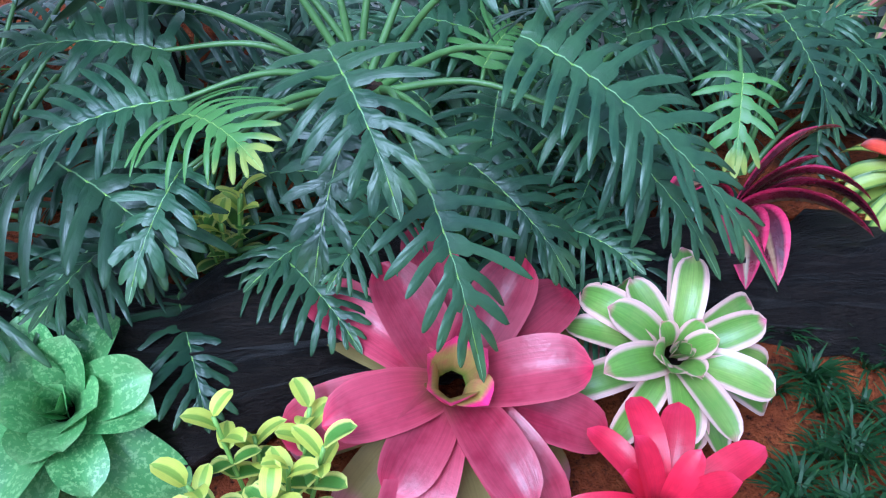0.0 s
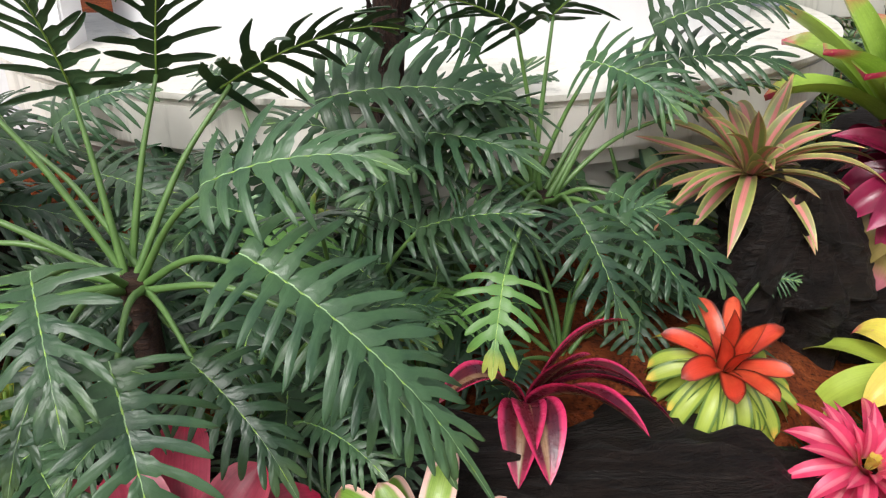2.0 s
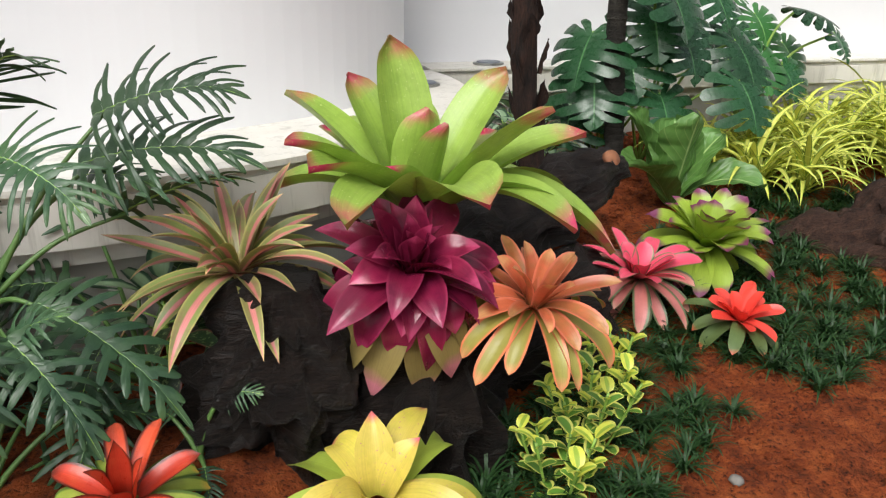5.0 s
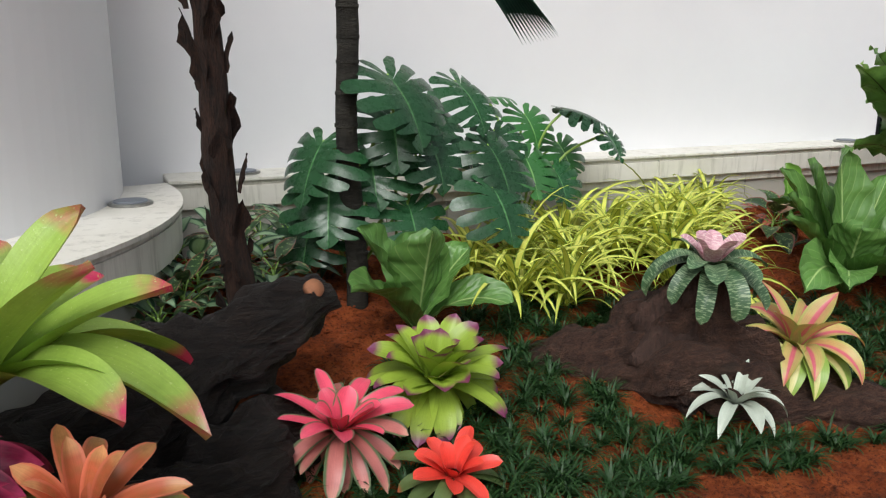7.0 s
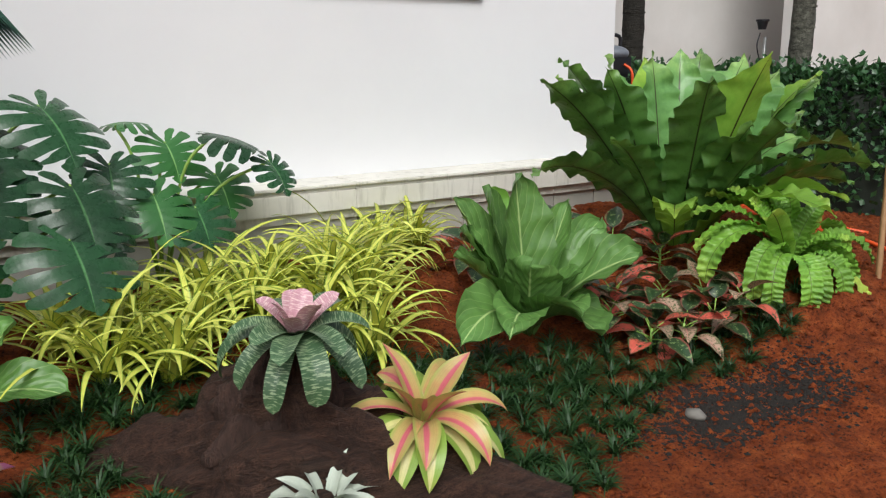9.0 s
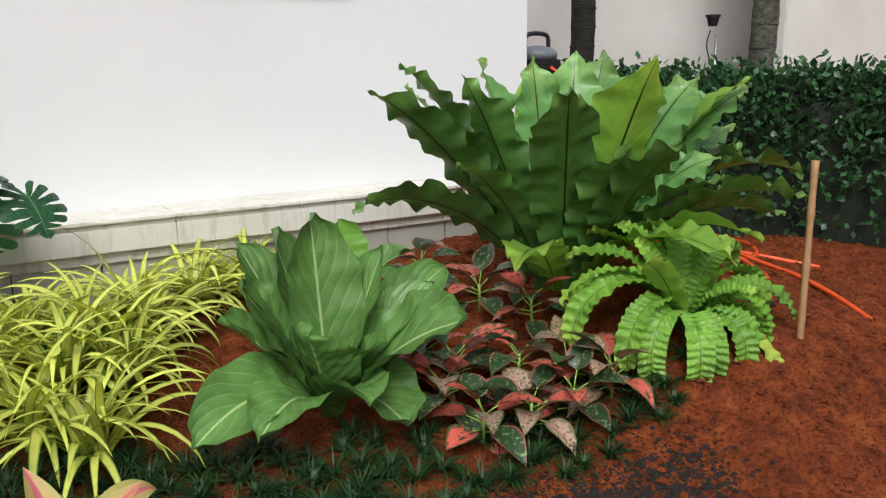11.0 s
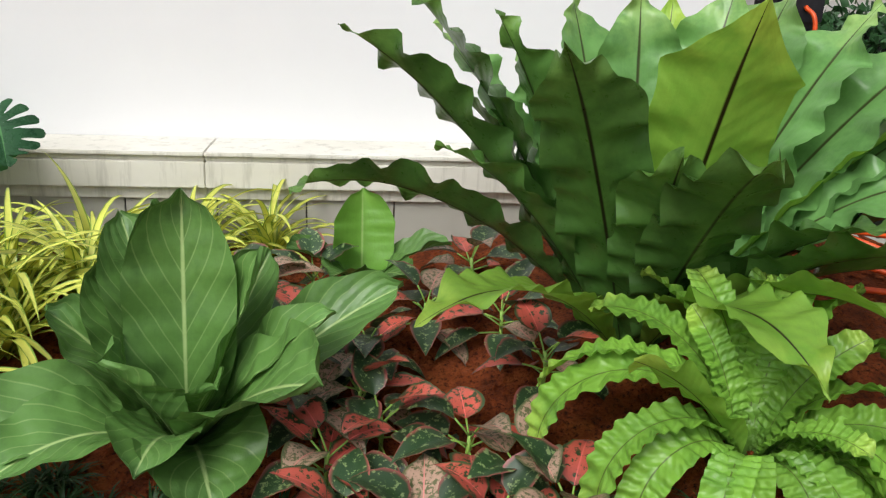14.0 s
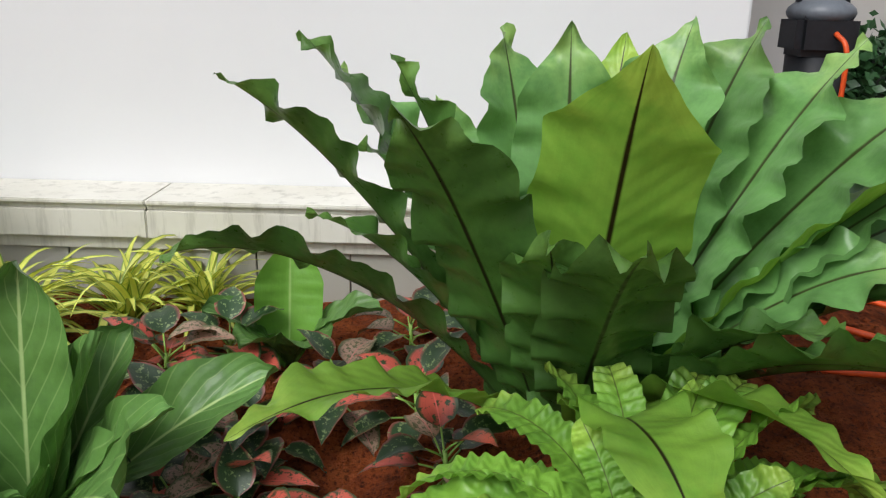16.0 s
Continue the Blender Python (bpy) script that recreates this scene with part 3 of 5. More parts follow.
def build_ground():
    def lines(a, b, step, far):
        inner = list(np.arange(a, b + 1e-6, step))
        return [a - far, a - far / 4, a - far / 16, a - 1.2] + inner + [b + 1.2, b + far / 16, b + far / 4, b + far]
    xs, ys = lines(-1.2, 9.6, 0.032, 400), lines(0.3, 4.6, 0.032, 400)
    verts = []
    for x in xs:
        for y in ys:
            near = -3 < x < 12 and -3 < y < 7
            verts.append((x, y, float(ground_z(x, y)) + (lump(x, y) if near else 0)))
    g = new("ground", raw_mesh("ground", verts, grid_faces(len(xs), len(ys))))
    g.data.materials.append(SOIL)
    tagged(g, "bare red laterite soil of a planted garden bed", "ground", kind="structure")


build_ground()


# ---- the building: white wall, bowed column and stone ledge ----
def ring_strip(name, cx, cy, r0, r1, z0, z1, a0, a1, n=48):
    """A curved bar between two radii and two heights."""
    verts = []
    for i in range(n + 1):
        a = radians(a0 + (a1 - a0) * i / n)
        for r, z in ((r1, z0), (r1, z1), (r0, z1), (r0, z0)):
            verts.append((cx + r * math.cos(a), cy + r * math.sin(a), z))
    faces = [(4 * i + j, 4 * i + 4 + j, 4 * i + 4 + (j + 1) % 4, 4 * i + (j + 1) % 4) for i in range(n) for j in range(4)]
    faces += [(3, 2, 1, 0), tuple(4 * n + j for j in range(4))]
    return raw_mesh(name, verts, faces, smooth=False)


def structure(name, mesh, mat, label, cat):
    ob = new(name, mesh)
    mesh.materials.append(mat)
    return tagged(ob, label, cat, kind="structure")


structure("wall_north", box_mesh("wall_north", 2.2, 7.57, 4.47, 4.72, 0.3, 4.6, 0.01), WALL, "smooth white painted garden wall above a stone ledge", "wall")
structure("wall_west", box_mesh("wall_west", -6, -0.45, 3.0, 3.25, 0.3, 4.6, 0.01), WALL, "smooth white painted wall beyond the bowed column", "wall")
structure("wall_bay", ring_strip("wall_bay", 0.95, 4.05, 1.2, 1.45, 0.3, 4.6, -200, 20, 72), WALL, "smooth white bowed wall rising from a curved ledge", "wall")
structure("ledge_bay", ring_strip("ledge_bay", 0.87, 3.8, 1.1, 1.75, 0.945, 0.962, -190, 11, 72), STONE, "curved pale stone ledge top round the bowed wall", "ledge")
structure("ledge_lip_bay", ring_strip("ledge_lip_bay", 0.87, 3.8, 1.1, 1.732, 0.925, 0.944, -190, 11, 72), STONE, "thin stone lip under the curved ledge", "ledge")
structure("ledge_face_bay", ring_strip("ledge_face_bay", 0.87, 3.8, 1.1, 1.74, 0.80, 0.924, -190, 11, 72), STONE, "curved pale stone ledge face", "ledge")
structure("ledge_band_bay", ring_strip("ledge_band_bay", 0.87, 3.8, 1.1, 1.70, 0.745, 0.799, -190, 11, 72), STONE, "recessed curved stone band", "ledge")
structure("plinth_bay", ring_strip("plinth_bay", 0.87, 3.8, 1.1, 1.66, 0.2, 0.744, -190, 11, 72), PANEL, "curved grey stone plinth at the soil", "wall")


def straight_ledge(x0, x1):
    """Blocks of the ledge, joint by joint, butted with hairline gaps."""
    xs = [x0]
    while xs[-1] < x1 - 0.5:
        xs.append(min(x1, xs[-1] + 1.4))
    xs[-1] = x1
    top = thing("ledge", pose(0, 0, 0), "pale stone ledge along the foot of the white wall", "ledge", kind="structure")
    for a, b in zip(xs, xs[1:]):
        part("block", box_mesh("block", a + 0.001, b - 0.001, 4.16, 4.469, 0.945, 0.962, 0.004), STONE, top)
        part("block", box_mesh("block", a + 0.001, b - 0.001, 4.178, 4.468, 0.925, 0.9445, 0.003), STONE, top)
        part("block", box_mesh("block", a + 0.001, b - 0.001, 4.168, 4.467, 0.82, 0.9245, 0.004), STONE, top)
        part("block", box_mesh("block", a + 0.001, b - 0.001, 4.20, 4.466, 0.77, 0.8195, 0.003), STONE, top)
    back = part("backing", box_mesh("backing", x0, x1, 4.245, 4.465, 0.2, 0.7695, 0), DARK_GAP, top)
    x = 4.733 - 0.3485 * 6
    while x < x1:
        a, b = max(x, x0), min(x + 0.3485, x1)
        if b - a > 0.05:
            part("panel", box_mesh("panel", a + 0.003, b - 0.003, 4.22, 4.2445, 0.3, 0.769, 0.002), PANEL, top)
        x += 0.3485


straight_ledge(2.60, 7.57)


def uplight(x, y):
    u = thing("uplight", pose(x, y, 0.962), "round flat metal light cover set on the stone ledge", "light", "ledge lights")
    bm = bmesh.new()
    bmesh.ops.create_cone(bm, cap_ends=True, segments=32, radius1=0.085, radius2=0.085, depth=0.012, matrix=Matrix.Translation((0, 0, 0.006)))
    bmesh.ops.bevel(bm, geom=[e for e in bm.edges if abs(e.verts[0].co.z - e.verts[1].co.z) < 1e-5], offset=0.003, segments=2, affect="EDGES")
    part("rim", bm_mesh("rim", bm), METAL, u)
    bm = bmesh.new()
    bmesh.ops.create_cone(bm, cap_ends=True, segments=32, radius1=0.066, radius2=0.064, depth=0.006, matrix=Matrix.Translation((0, 0, 0.0152)))
    part("cover", bm_mesh("cover", bm), GREY, u)


for x, y in ((2.41, 3.59), (2.97, 4.32), (7.1, 4.32)):
    uplight(x, y)

# the bottom edge of a dark window frame high on the wall
wf = thing("window_1", pose(0, 0, 0), "dark metal window frame in the white wall", "window", kind="structure")
part("window_frame", box_mesh("window_frame", 5.2, 6.43, 4.44, 4.469, 1.95, 2.0, 0.004), BLACK, wf)
part("window_frame", box_mesh("window_frame", 5.2, 5.26, 4.44, 4.469, 2.001, 3.2, 0.004), BLACK, wf)
part("window_frame", box_mesh("window_frame", 6.37, 6.43, 4.44, 4.469, 2.001, 3.2, 0.004), BLACK, wf)
part("pane", box_mesh("pane", 5.261, 6.369, 4.452, 4.468, 2.001, 3.2, 0), GREY, wf)

# ---- background beyond the wall's corner ----
structure("wall_far", box_mesh("wall_far", 7.6, 15, 7.0, 7.3, 0.2, 5.0, 0.01), FAR_WALL, "plain grey-white plaster wall behind the hedge", "wall")
structure("wall_far_return", box_mesh("wall_far_return", 11.5, 18, 5.6, 5.9, 0.2, 5.0, 0.01), FAR_WALL, "paler plaster wall standing forward behind the hedge", "wall")
structure("wall_return", box_mesh("wall_return", 7.32, 7.569, 4.73, 9, 0.3, 4.6, 0.01), WALL, "side of the white building", "wall")


def trunk(name, x, y, z0, z1, r, mat, label, lean=(0, 0), rough=0.12, scales=0, rings=0):
    t = thing(name, pose(x, y, z0), label, "palm tree")
    n = 40
    path = [(lean[0] * i / n + 0.012 * math.sin(i * 0.5), lean[1] * i / n, (z1 - z0) * i / n) for i in range(n + 1)]
    rad = [r * (1.08 - 0.1 * i / n) * (1 + (0.05 if rings and i % 2 else 0)) for i in range(n + 1)]
    part("trunk", tube_mesh("trunk", path, rad, 18, rough, seed=x), mat, t)
    for i in range(26 if rings else 0):
        f = (i + 0.5 + rng.uniform(-0.2, 0.2)) / 26
        h = (z1 - z0) * f
        rr = r * (1.08 - 0.1 * f)
        part("ring_scar", ring_strip("ring_scar", lean[0] * f + 0.012 * math.sin(f * 20), lean[1] * f, rr * 0.8, rr * 1.09, h, h + 0.014, 0, 360, 16), mat, t)
    for i in range(scales):
        # stubs of old leaf bases clasp the trunk, pointing up
        f = (i + 0.5) / scales
        a = i * 2.4
        h = (z1 - z0) * f
        cx, cy = lean[0] * f, lean[1] * f
        sp = arc(math.degrees(a), 84, 62, 0.13 * rng.uniform(0.6, 1.4), (cx + r * 0.85 * math.cos(a), cy + r * 0.85 * math.sin(a), h))
        leaf(t, mat, sp, r * rng.uniform(1.0, 1.6), "point", name="leaf_base", n=7, m=5, fold=-0.5, ragged=0.3, wave=0.1)
    return t


trunk("palm_tree", 2.74, 3.02, 0.4, 3.4, 0.047, FIBRE_BARK, "slender palm trunk with shaggy brown leaf bases", (-0.2, 0.05), 0.25, 60)
trunk("palm_tree", 3.24, 3.33, 0.45, 3.6, 0.04, RING_BARK, "slender dark ringed palm trunk", (-0.05, 0.0), 0.06, 0, 1)
trunk("palm_tree", 0.62, 1.98, 0.3, 3.2, 0.036, FIBRE_BARK, "slender palm trunk with shaggy brown leaf bases behind philodendrons", (-0.03, 0.02), 0.25, 60)
trunk("palm_tree", -0.38, 1.95, 0.3, 3.2, 0.036, FIBRE_BARK, "dark fibrous palm trunk rising among philodendron leaves", (-0.06, 0.02), 0.25, 60)
trunk("palm_tree", 9.33, 6.0, 0.3, 4.6, 0.095, RING_BARK, "dark ringed palm trunk against the grey wall", (0, 0), 0.05, 0, 1)
trunk("palm_tree", 9.72, 4.5, 0.3, 4.6, 0.085, MOSS_BARK, "grey lichen-mottled palm trunk behind the hedge", (0.06, 0), 0.08, 0, 1)


# ---- driftwood ----
def log(name, points, radii, mat, label, rough=0.35, sides=26, squash=0.85, steps=7):
    P = smooth_path(points, steps)
    r = [float(np.interp(i / (len(P) - 1), np.linspace(0, 1, len(radii)), radii)) for i in range(len(P))]
    ob = new(name, tube_mesh(name, P, r, sides * 2, rough * 1.3, seed=points[0][0], squash=squash, groove=0.3))
    ob.data.materials.append(mat)
    return tagged(ob, label, "log")


log("log", [(-0.85, 1.32, 0.33), (-0.3, 1.27, 0.36), (0.3, 1.33, 0.33), (0.9, 1.33, 0.30), (1.3, 1.26, 0.28), (1.6, 1.2, 0.24)], [0.13, 0.16, 0.14, 0.13, 0.12, 0.06], BLACK_LOG, "charred black driftwood log lying on red soil")
log("log", [(1.62, 1.86, 0.2), (1.60, 1.82, 0.5), (1.62, 1.80, 0.66), (1.63, 1.78, 0.79)], [0.25, 0.22, 0.16, 0.07], BLACK_LOG, "charred black stump holding a striped bromeliad", 0.4, 30, 0.95, 12)
dark_log = log("log", [(1.8, 2.2, 0.35), (2.2, 2.40, 0.52), (2.55, 2.60, 0.62), (2.8, 2.72, 0.70), (2.97, 2.76, 0.76)], [0.2, 0.19, 0.15, 0.12, 0.08], BLACK_LOG, "dark driftwood log with a cut knot")
part("cut_end", tube_mesh("cut_end", [(2.90, 2.68, 0.80), (2.905, 2.665, 0.812)], [0.034, 0.03], 18, 0.2, 3), CUT_WOOD, dark_log, "sawn pale brown knot")
log("log", [(2.05, 2.02, 0.22), (2.35, 2.2, 0.34), (2.6, 2.38, 0.4), (2.8, 2.62, 0.42)], [0.17, 0.18, 0.16, 0.1], BLACK_LOG, "charred log lying under a larger driftwood log", 0.4, 26, 0.9, 9)
log("log", [(1.95, 1.85, 0.25), (2.0, 1.9, 0.5), (2.0, 2.05, 0.62)], [0.24, 0.2, 0.12], BLACK_LOG, "charred stump under the purple bromeliad", 0.35, 26, 0.95, 10)
log("log", [(3.75, 2.85, 0.32), (4.05, 2.65, 0.36), (4.28, 2.52, 0.44), (4.6, 2.3, 0.3), (4.95, 1.98, 0.27)], [0.07, 0.17, 0.24, 0.15, 0.05], BROWN_LOG, "weathered brown driftwood stump half sunk in soil", 0.3, 30, 0.8, 10)
log("log", [(4.28, 2.58, 0.4), (4.30, 2.52, 0.62), (4.31, 2.49, 0.78)], [0.2, 0.14, 0.09], SOFT_LOG, "brown stump holding a silver banded bromeliad", 0.3, 24, 0.95, 8)


# ---- bromeliads ----
def bromeliad(x, y, z, label, rx=0.0, ry=0.0, rz=0.0):
    return thing("bromeliad", pose(x, y, z, rx, ry, rz), label, "bromeliad")


b = bromeliad(2.0, 1.97, 0.80, "large lime-green bromeliad with pink leaf tips on driftwood")
for tip, lift, w in (((-0.31, 0.2, 0.35), 0.09, 0.115), ((-0.34, -0.1, 0.28), 0.13, 0.11), ((-0.05, 0.13, 0.50), 0.03, 0.12), ((-0.15, 0.18, 0.40), 0.06, 0.1), ((0.27, 0.11, 0.41), 0.07, 0.115),
                     ((0.28, -0.2, 0.35), 0.07, 0.12), ((0.42, -0.08, 0.26), 0.11, 0.115), ((0.46, 0.13, 0.02), 0.26, 0.11), ((0.45, -0.2, -0.02), 0.3, 0.125)):
    leaf(b, L_LIME, reach(tip, lift), w * 1.32, "tipped", n=24, m=7, fold=0.28, curl=0.1, twist=rng.uniform(-14, 14))
for tip, lift, w in (((0.06, -0.39, 0.18), 0.22, 0.125), ((-0.24, -0.36, 0.15), 0.24, 0.12), ((0.02, -0.03, 0.34), 0.04, 0.12), ((0.05, -0.1, 0.31), 0.06, 0.11), ((-0.36, 0.1, 0.12), 0.2, 0.12),
                     ((-0.3, -0.22, 0.24), 0.15, 0.12), ((0.05, 0.36, 0.3), 0.12, 0.12), ((0.28, 0.32, 0.2), 0.15, 0.12), ((-0.18, 0.38, 0.22), 0.15, 0.12), ((0.3, -0.3, 0.08), 0.25, 0.11), ((-0.12, -0.16, 0.22), 0.08, 0.1)):
    leaf(b, L_LIME, reach(tip, lift), w * 1.32, "tipped", n=24, m=7, fold=0.28, curl=0.1, twist=rng.uniform(-14, 14))

b = bromeliad(1.93, 1.76, 0.79, "glossy purple bromeliad with broad pointed leaves on a stump", 30, 0, 0)
whorl(b, L_PURP, 3, 86, 76, 0.15, 0.055, 0, "point", n=12, m=7, base_r=0.01, fold=0.4)
whorl(b, L_PURP, 6, 76, 40, 0.175, 0.06, 20, "point", n=16, m=7, fold=0.4, jitter=2.2)
whorl(b, L_PURP, 9, 52, -25, 0.20, 0.064, 0, "point", n=16, m=7, fold=0.36, jitter=2.2)
whorl(b, L_PURP, 11, 28, -60, 0.215, 0.066, 17, "point", n=16, m=7, fold=0.36, jitter=2.2)
whorl(b, L_PURP, 13, 4, -84, 0.235, 0.064, 5, "point", n=16, m=7, fold=0.32, jitter=2.2)
whorl(b, L_PINK_G, 4, -25, -85, 0.30, 0.085, 215, "point", n=14, m=5, span=150)

b = bromeliad(1.535, 1.90, 0.775, "pink and green striped bromeliad on a charred stump", 8, 0, 0)
whorl(b, L_STRIP, 10, 66, 26, 0.26, 0.034, 0, "point", fold=0.5, n=16, jitter=2.0)
whorl(b, L_STRIP, 14, 36, -12, 0.29, 0.034, 14, "point", fold=0.5, n=16, jitter=2.0)
whorl(b, L_STRIP, 13, 10, -45, 0.28, 0.034, 4, "point", fold=0.4, n=16, jitter=1.6)

b = bromeliad(2.22, 1.70, 0.70, "orange bromeliad with green-edged outer leaves", 22, 0, 0)
whorl(b, L_ORANGE, 6, 72, 40, 0.15, 0.036, 0, "tipped", n=14, fold=0.45, jitter=1.6)
whorl(b, L_ORANGE, 10, 40, -10, 0.18, 0.037, 12, "tipped", n=14, fold=0.4, jitter=1.6)
whorl(b, L_ORANGE_G, 13, 12, -70, 0.22, 0.038, 0, "tipped", n=14, fold=0.35, jitter=1.6)

b = bromeliad(2.90, 2.41, 0.44, "coral-pink bromeliad with dark green margins", 14, 0, 0)
whorl(b, L_CORAL, 5, 70, 44, 0.14, 0.055, 0, "tipped", n=12, fold=0.35, jitter=1.5)
whorl(b, L_CORAL, 8, 40, 2, 0.20, 0.05, 20, "tipped", n=14, fold=0.35, jitter=1.5)
whorl(b, L_CORAL_G, 12, 14, -45, 0.23, 0.046, 0, "tipped", n=14, fold=0.3, jitter=1.5)
whorl(b, L_CORAL_G, 8, -10, -65, 0.2, 0.045, 10, "tipped", n=12, jitter=1.5)

b = bromeliad(3.17, 2.18, 0.35, "small bright red bromeliad with dark outer leaves", 14, 0, 0)
whorl(b, L_RED, 5, 66, 40, 0.1, 0.046, 0, "tipped", n=10, fold=0.35, jitter=1.5)
whorl(b, L_RED, 7, 38, 0, 0.13, 0.046, 20, "tipped", n=12, fold=0.35, jitter=1.5)
whorl(b, L_RED_G, 9, 12, -55, 0.17, 0.045, 0, "tipped", n=12, jitter=1.5)

b = bromeliad(3.28, 2.58, 0.47, "dense green bromeliad with purple-tipped leaves", 10, 0, 0)
whorl(b, L_GP, 6, 78, 58, 0.17, 0.08, 0, "tipped", base_r=0.01, n=12, m=7, fold=0.35)
whorl(b, L_GP, 9, 58, 26, 0.21, 0.072, 12, "tipped", n=14, fold=0.35, jitter=1.5)
whorl(b, L_GP, 12, 34, -4, 0.24, 0.07, 0, "tipped", n=14, fold=0.35, jitter=1.5)
whorl(b, L_GP, 12, 8, -45, 0.25, 0.066, 9, "tipped", n=14, jitter=1.5)
whorl(b, L_GP, 9, -20, -70, 0.2, 0.06, 3, "tipped", n=12, jitter=1.5)

b = bromeliad(4.30, 2.45, 0.80, "silver-banded bromeliad with a pink heart on a stump", 10, 0, 0)
whorl(b, L_SILV_P, 7, 68, 28, 0.14, 0.055, 0, "tipped", n=14, m=7, fold=0.35, jitter=1.4)
whorl(b, L_SILV, 7, 42, -40, 0.20, 0.058, 20, "strap", n=16, m=7, fold=0.35, jitter=1.4)
whorl(b, L_SILV, 9, 14, -88, 0.26, 0.06, 0, "strap", n=16, m=7, fold=0.35, jitter=1.4)

b = bromeliad(4.68, 2.38, 0.46, "cream and pink striped bromeliad beside driftwood", 12, 0, 0)
whorl(b, L_TRI, 4, 72, 20, 0.24, 0.066, 15, "point", n=16, m=7, fold=0.4, jitter=1.4)
whorl(b, L_TRI, 6, 48, -55, 0.29, 0.066, 0, "point", n=18, m=7, fold=0.4, jitter=1.4)
whorl(b, L_TRI_G, 9, 30, -88, 0.32, 0.068, 20, "point", n=18, m=7, fold=0.35, jitter=1.4)

b = bromeliad(4.28, 2.25, 0.35, "small silver-white bromeliad on the soil", 8, 0, 0)
whorl(b, L_WHITE, 6, 66, 25, 0.15, 0.034, 0, "point", n=14, fold=0.4, jitter=1.5)
whorl(b, L_WHITE, 10, 42, -65, 0.21, 0.04, 10, "point", n=14, fold=0.4, jitter=1.5)

b = bromeliad(1.78, 1.44, 0.40, "pale yellow bromeliad with pink-tipped broad leaves", 14, 0, 0)
whorl(b, L_YEL, 3, 76, 20, 0.17, 0.062, 10, "point", n=16, m=7, fold=0.4)
whorl(b, L_YEL, 4, 52, -60, 0.25, 0.068, 30, "point", n=18, m=7, fold=0.4, jitter=1.5)
whorl(b, L_YEL, 3, 24, -88, 0.28, 0.07, 240, "strap", n=18, m=7, fold=0.35, span=120)
whorl(b, L_YEL_G, 5, 12, -70, 0.27, 0.075, 0, "strap", n=18, m=7, fold=0.3, jitter=1.4)

b = bromeliad(1.505, 1.21, 0.37, "star-shaped pink bromeliad with a yellow heart", 24, 0, 0)
whorl(b, L_STAR, 8, 72, 38, 0.09, 0.026, 0, "point", n=10, fold=0.4, jitter=1.4)
whorl(b, L_YEL, 5, 85, 70, 0.045, 0.02, 30, "point", n=10, base_r=0.006, fold=0.5)
whorl(b, L_STAR, 11, 38, 5, 0.145, 0.03, 12, "point", n=12, fold=0.4, jitter=1.6)
whorl(b, L_STAR, 13, 12, -40, 0.165, 0.03, 0, "point", n=12, fold=0.4, jitter=1.6)
whorl(b, L_STAR, 10, -15, -65, 0.165, 0.03, 7, "point", n=12, fold=0.4, jitter=1.6)

b = bromeliad(1.29, 1.44, 0.49, "red and yellow-green striped bromeliad behind the log", 22, 0, 0)
whorl(b, L_FLAME, 3, 84, 66, 0.14, 0.036, 80, "point", n=12, fold=0.4)
whorl(b, L_FLAME, 7, 46, -5, 0.15, 0.04, 10, "tipped", n=14, fold=0.4, jitter=1.6)
whorl(b, L_FLAME_Y, 17, 2, -62, 0.17, 0.03, 0, "tipped", n=12, fold=0.4, jitter=1.4)
whorl(b, L_FLAME_Y, 20, -22, -85, 0.19, 0.03, 8, "tipped", n=12, fold=0.4, jitter=1.4)

c = thing("cordyline", pose(0.84, 1.44, 0.42), "dark cordyline with pink-edged arching leaves over the log", "plant")
for tip, lift, w in (((0.22, 0.0, 0.2), 0.22, 0.05), ((0.225, -0.14, 0.1), 0.3, 0.06), ((0.205, -0.2, 0.05), 0.22, 0.085), ((-0.06, -0.22, -0.03), 0.3, 0.07), ((0.0, -0.23, -0.02), 0.3, 0.075), ((0.3, -0.1, 0.0), 0.3, 0.06), ((-0.2, -0.1, 0.1), 0.3, 0.06), ((0.1, -0.12, 0.2), 0.1, 0.05)):
    leaf(c, L_CORD, reach(tip, lift), w * 1.45, "spear", n=20, m=7, fold=0.4, roll=-25 if tip[0] > 0.1 else 0, twist=rng.uniform(-12, 12))

b = bromeliad(0.165, 1.06, 0.37, "large rose-pink bromeliad with a water-filled green heart", 38, 0, 0)
whorl(b, L_PINK_C, 5, 78, 50, 0.095, 0.075, 20, "tipped", base_r=0.025, base_z=0.01, n=14, m=7, fold=0.45)
whorl(b, L_PINK, 5, 40, -6, 0.22, 0.088, 5, "tipped", base_r=0.03, n=18, m=7, jitter=0.9, fold=0.34)
whorl(b, L_PINK, 6, 20, -30, 0.28, 0.094, 33, "tipped", base_r=0.03, n=18, m=7, jitter=0.9, fold=0.34)
whorl(b, L_PINK_G, 7, -8, -50, 0.30, 0.092, 5, "tipped", base_r=0.03, n=18, m=7, jitter=0.9, fold=0.3)

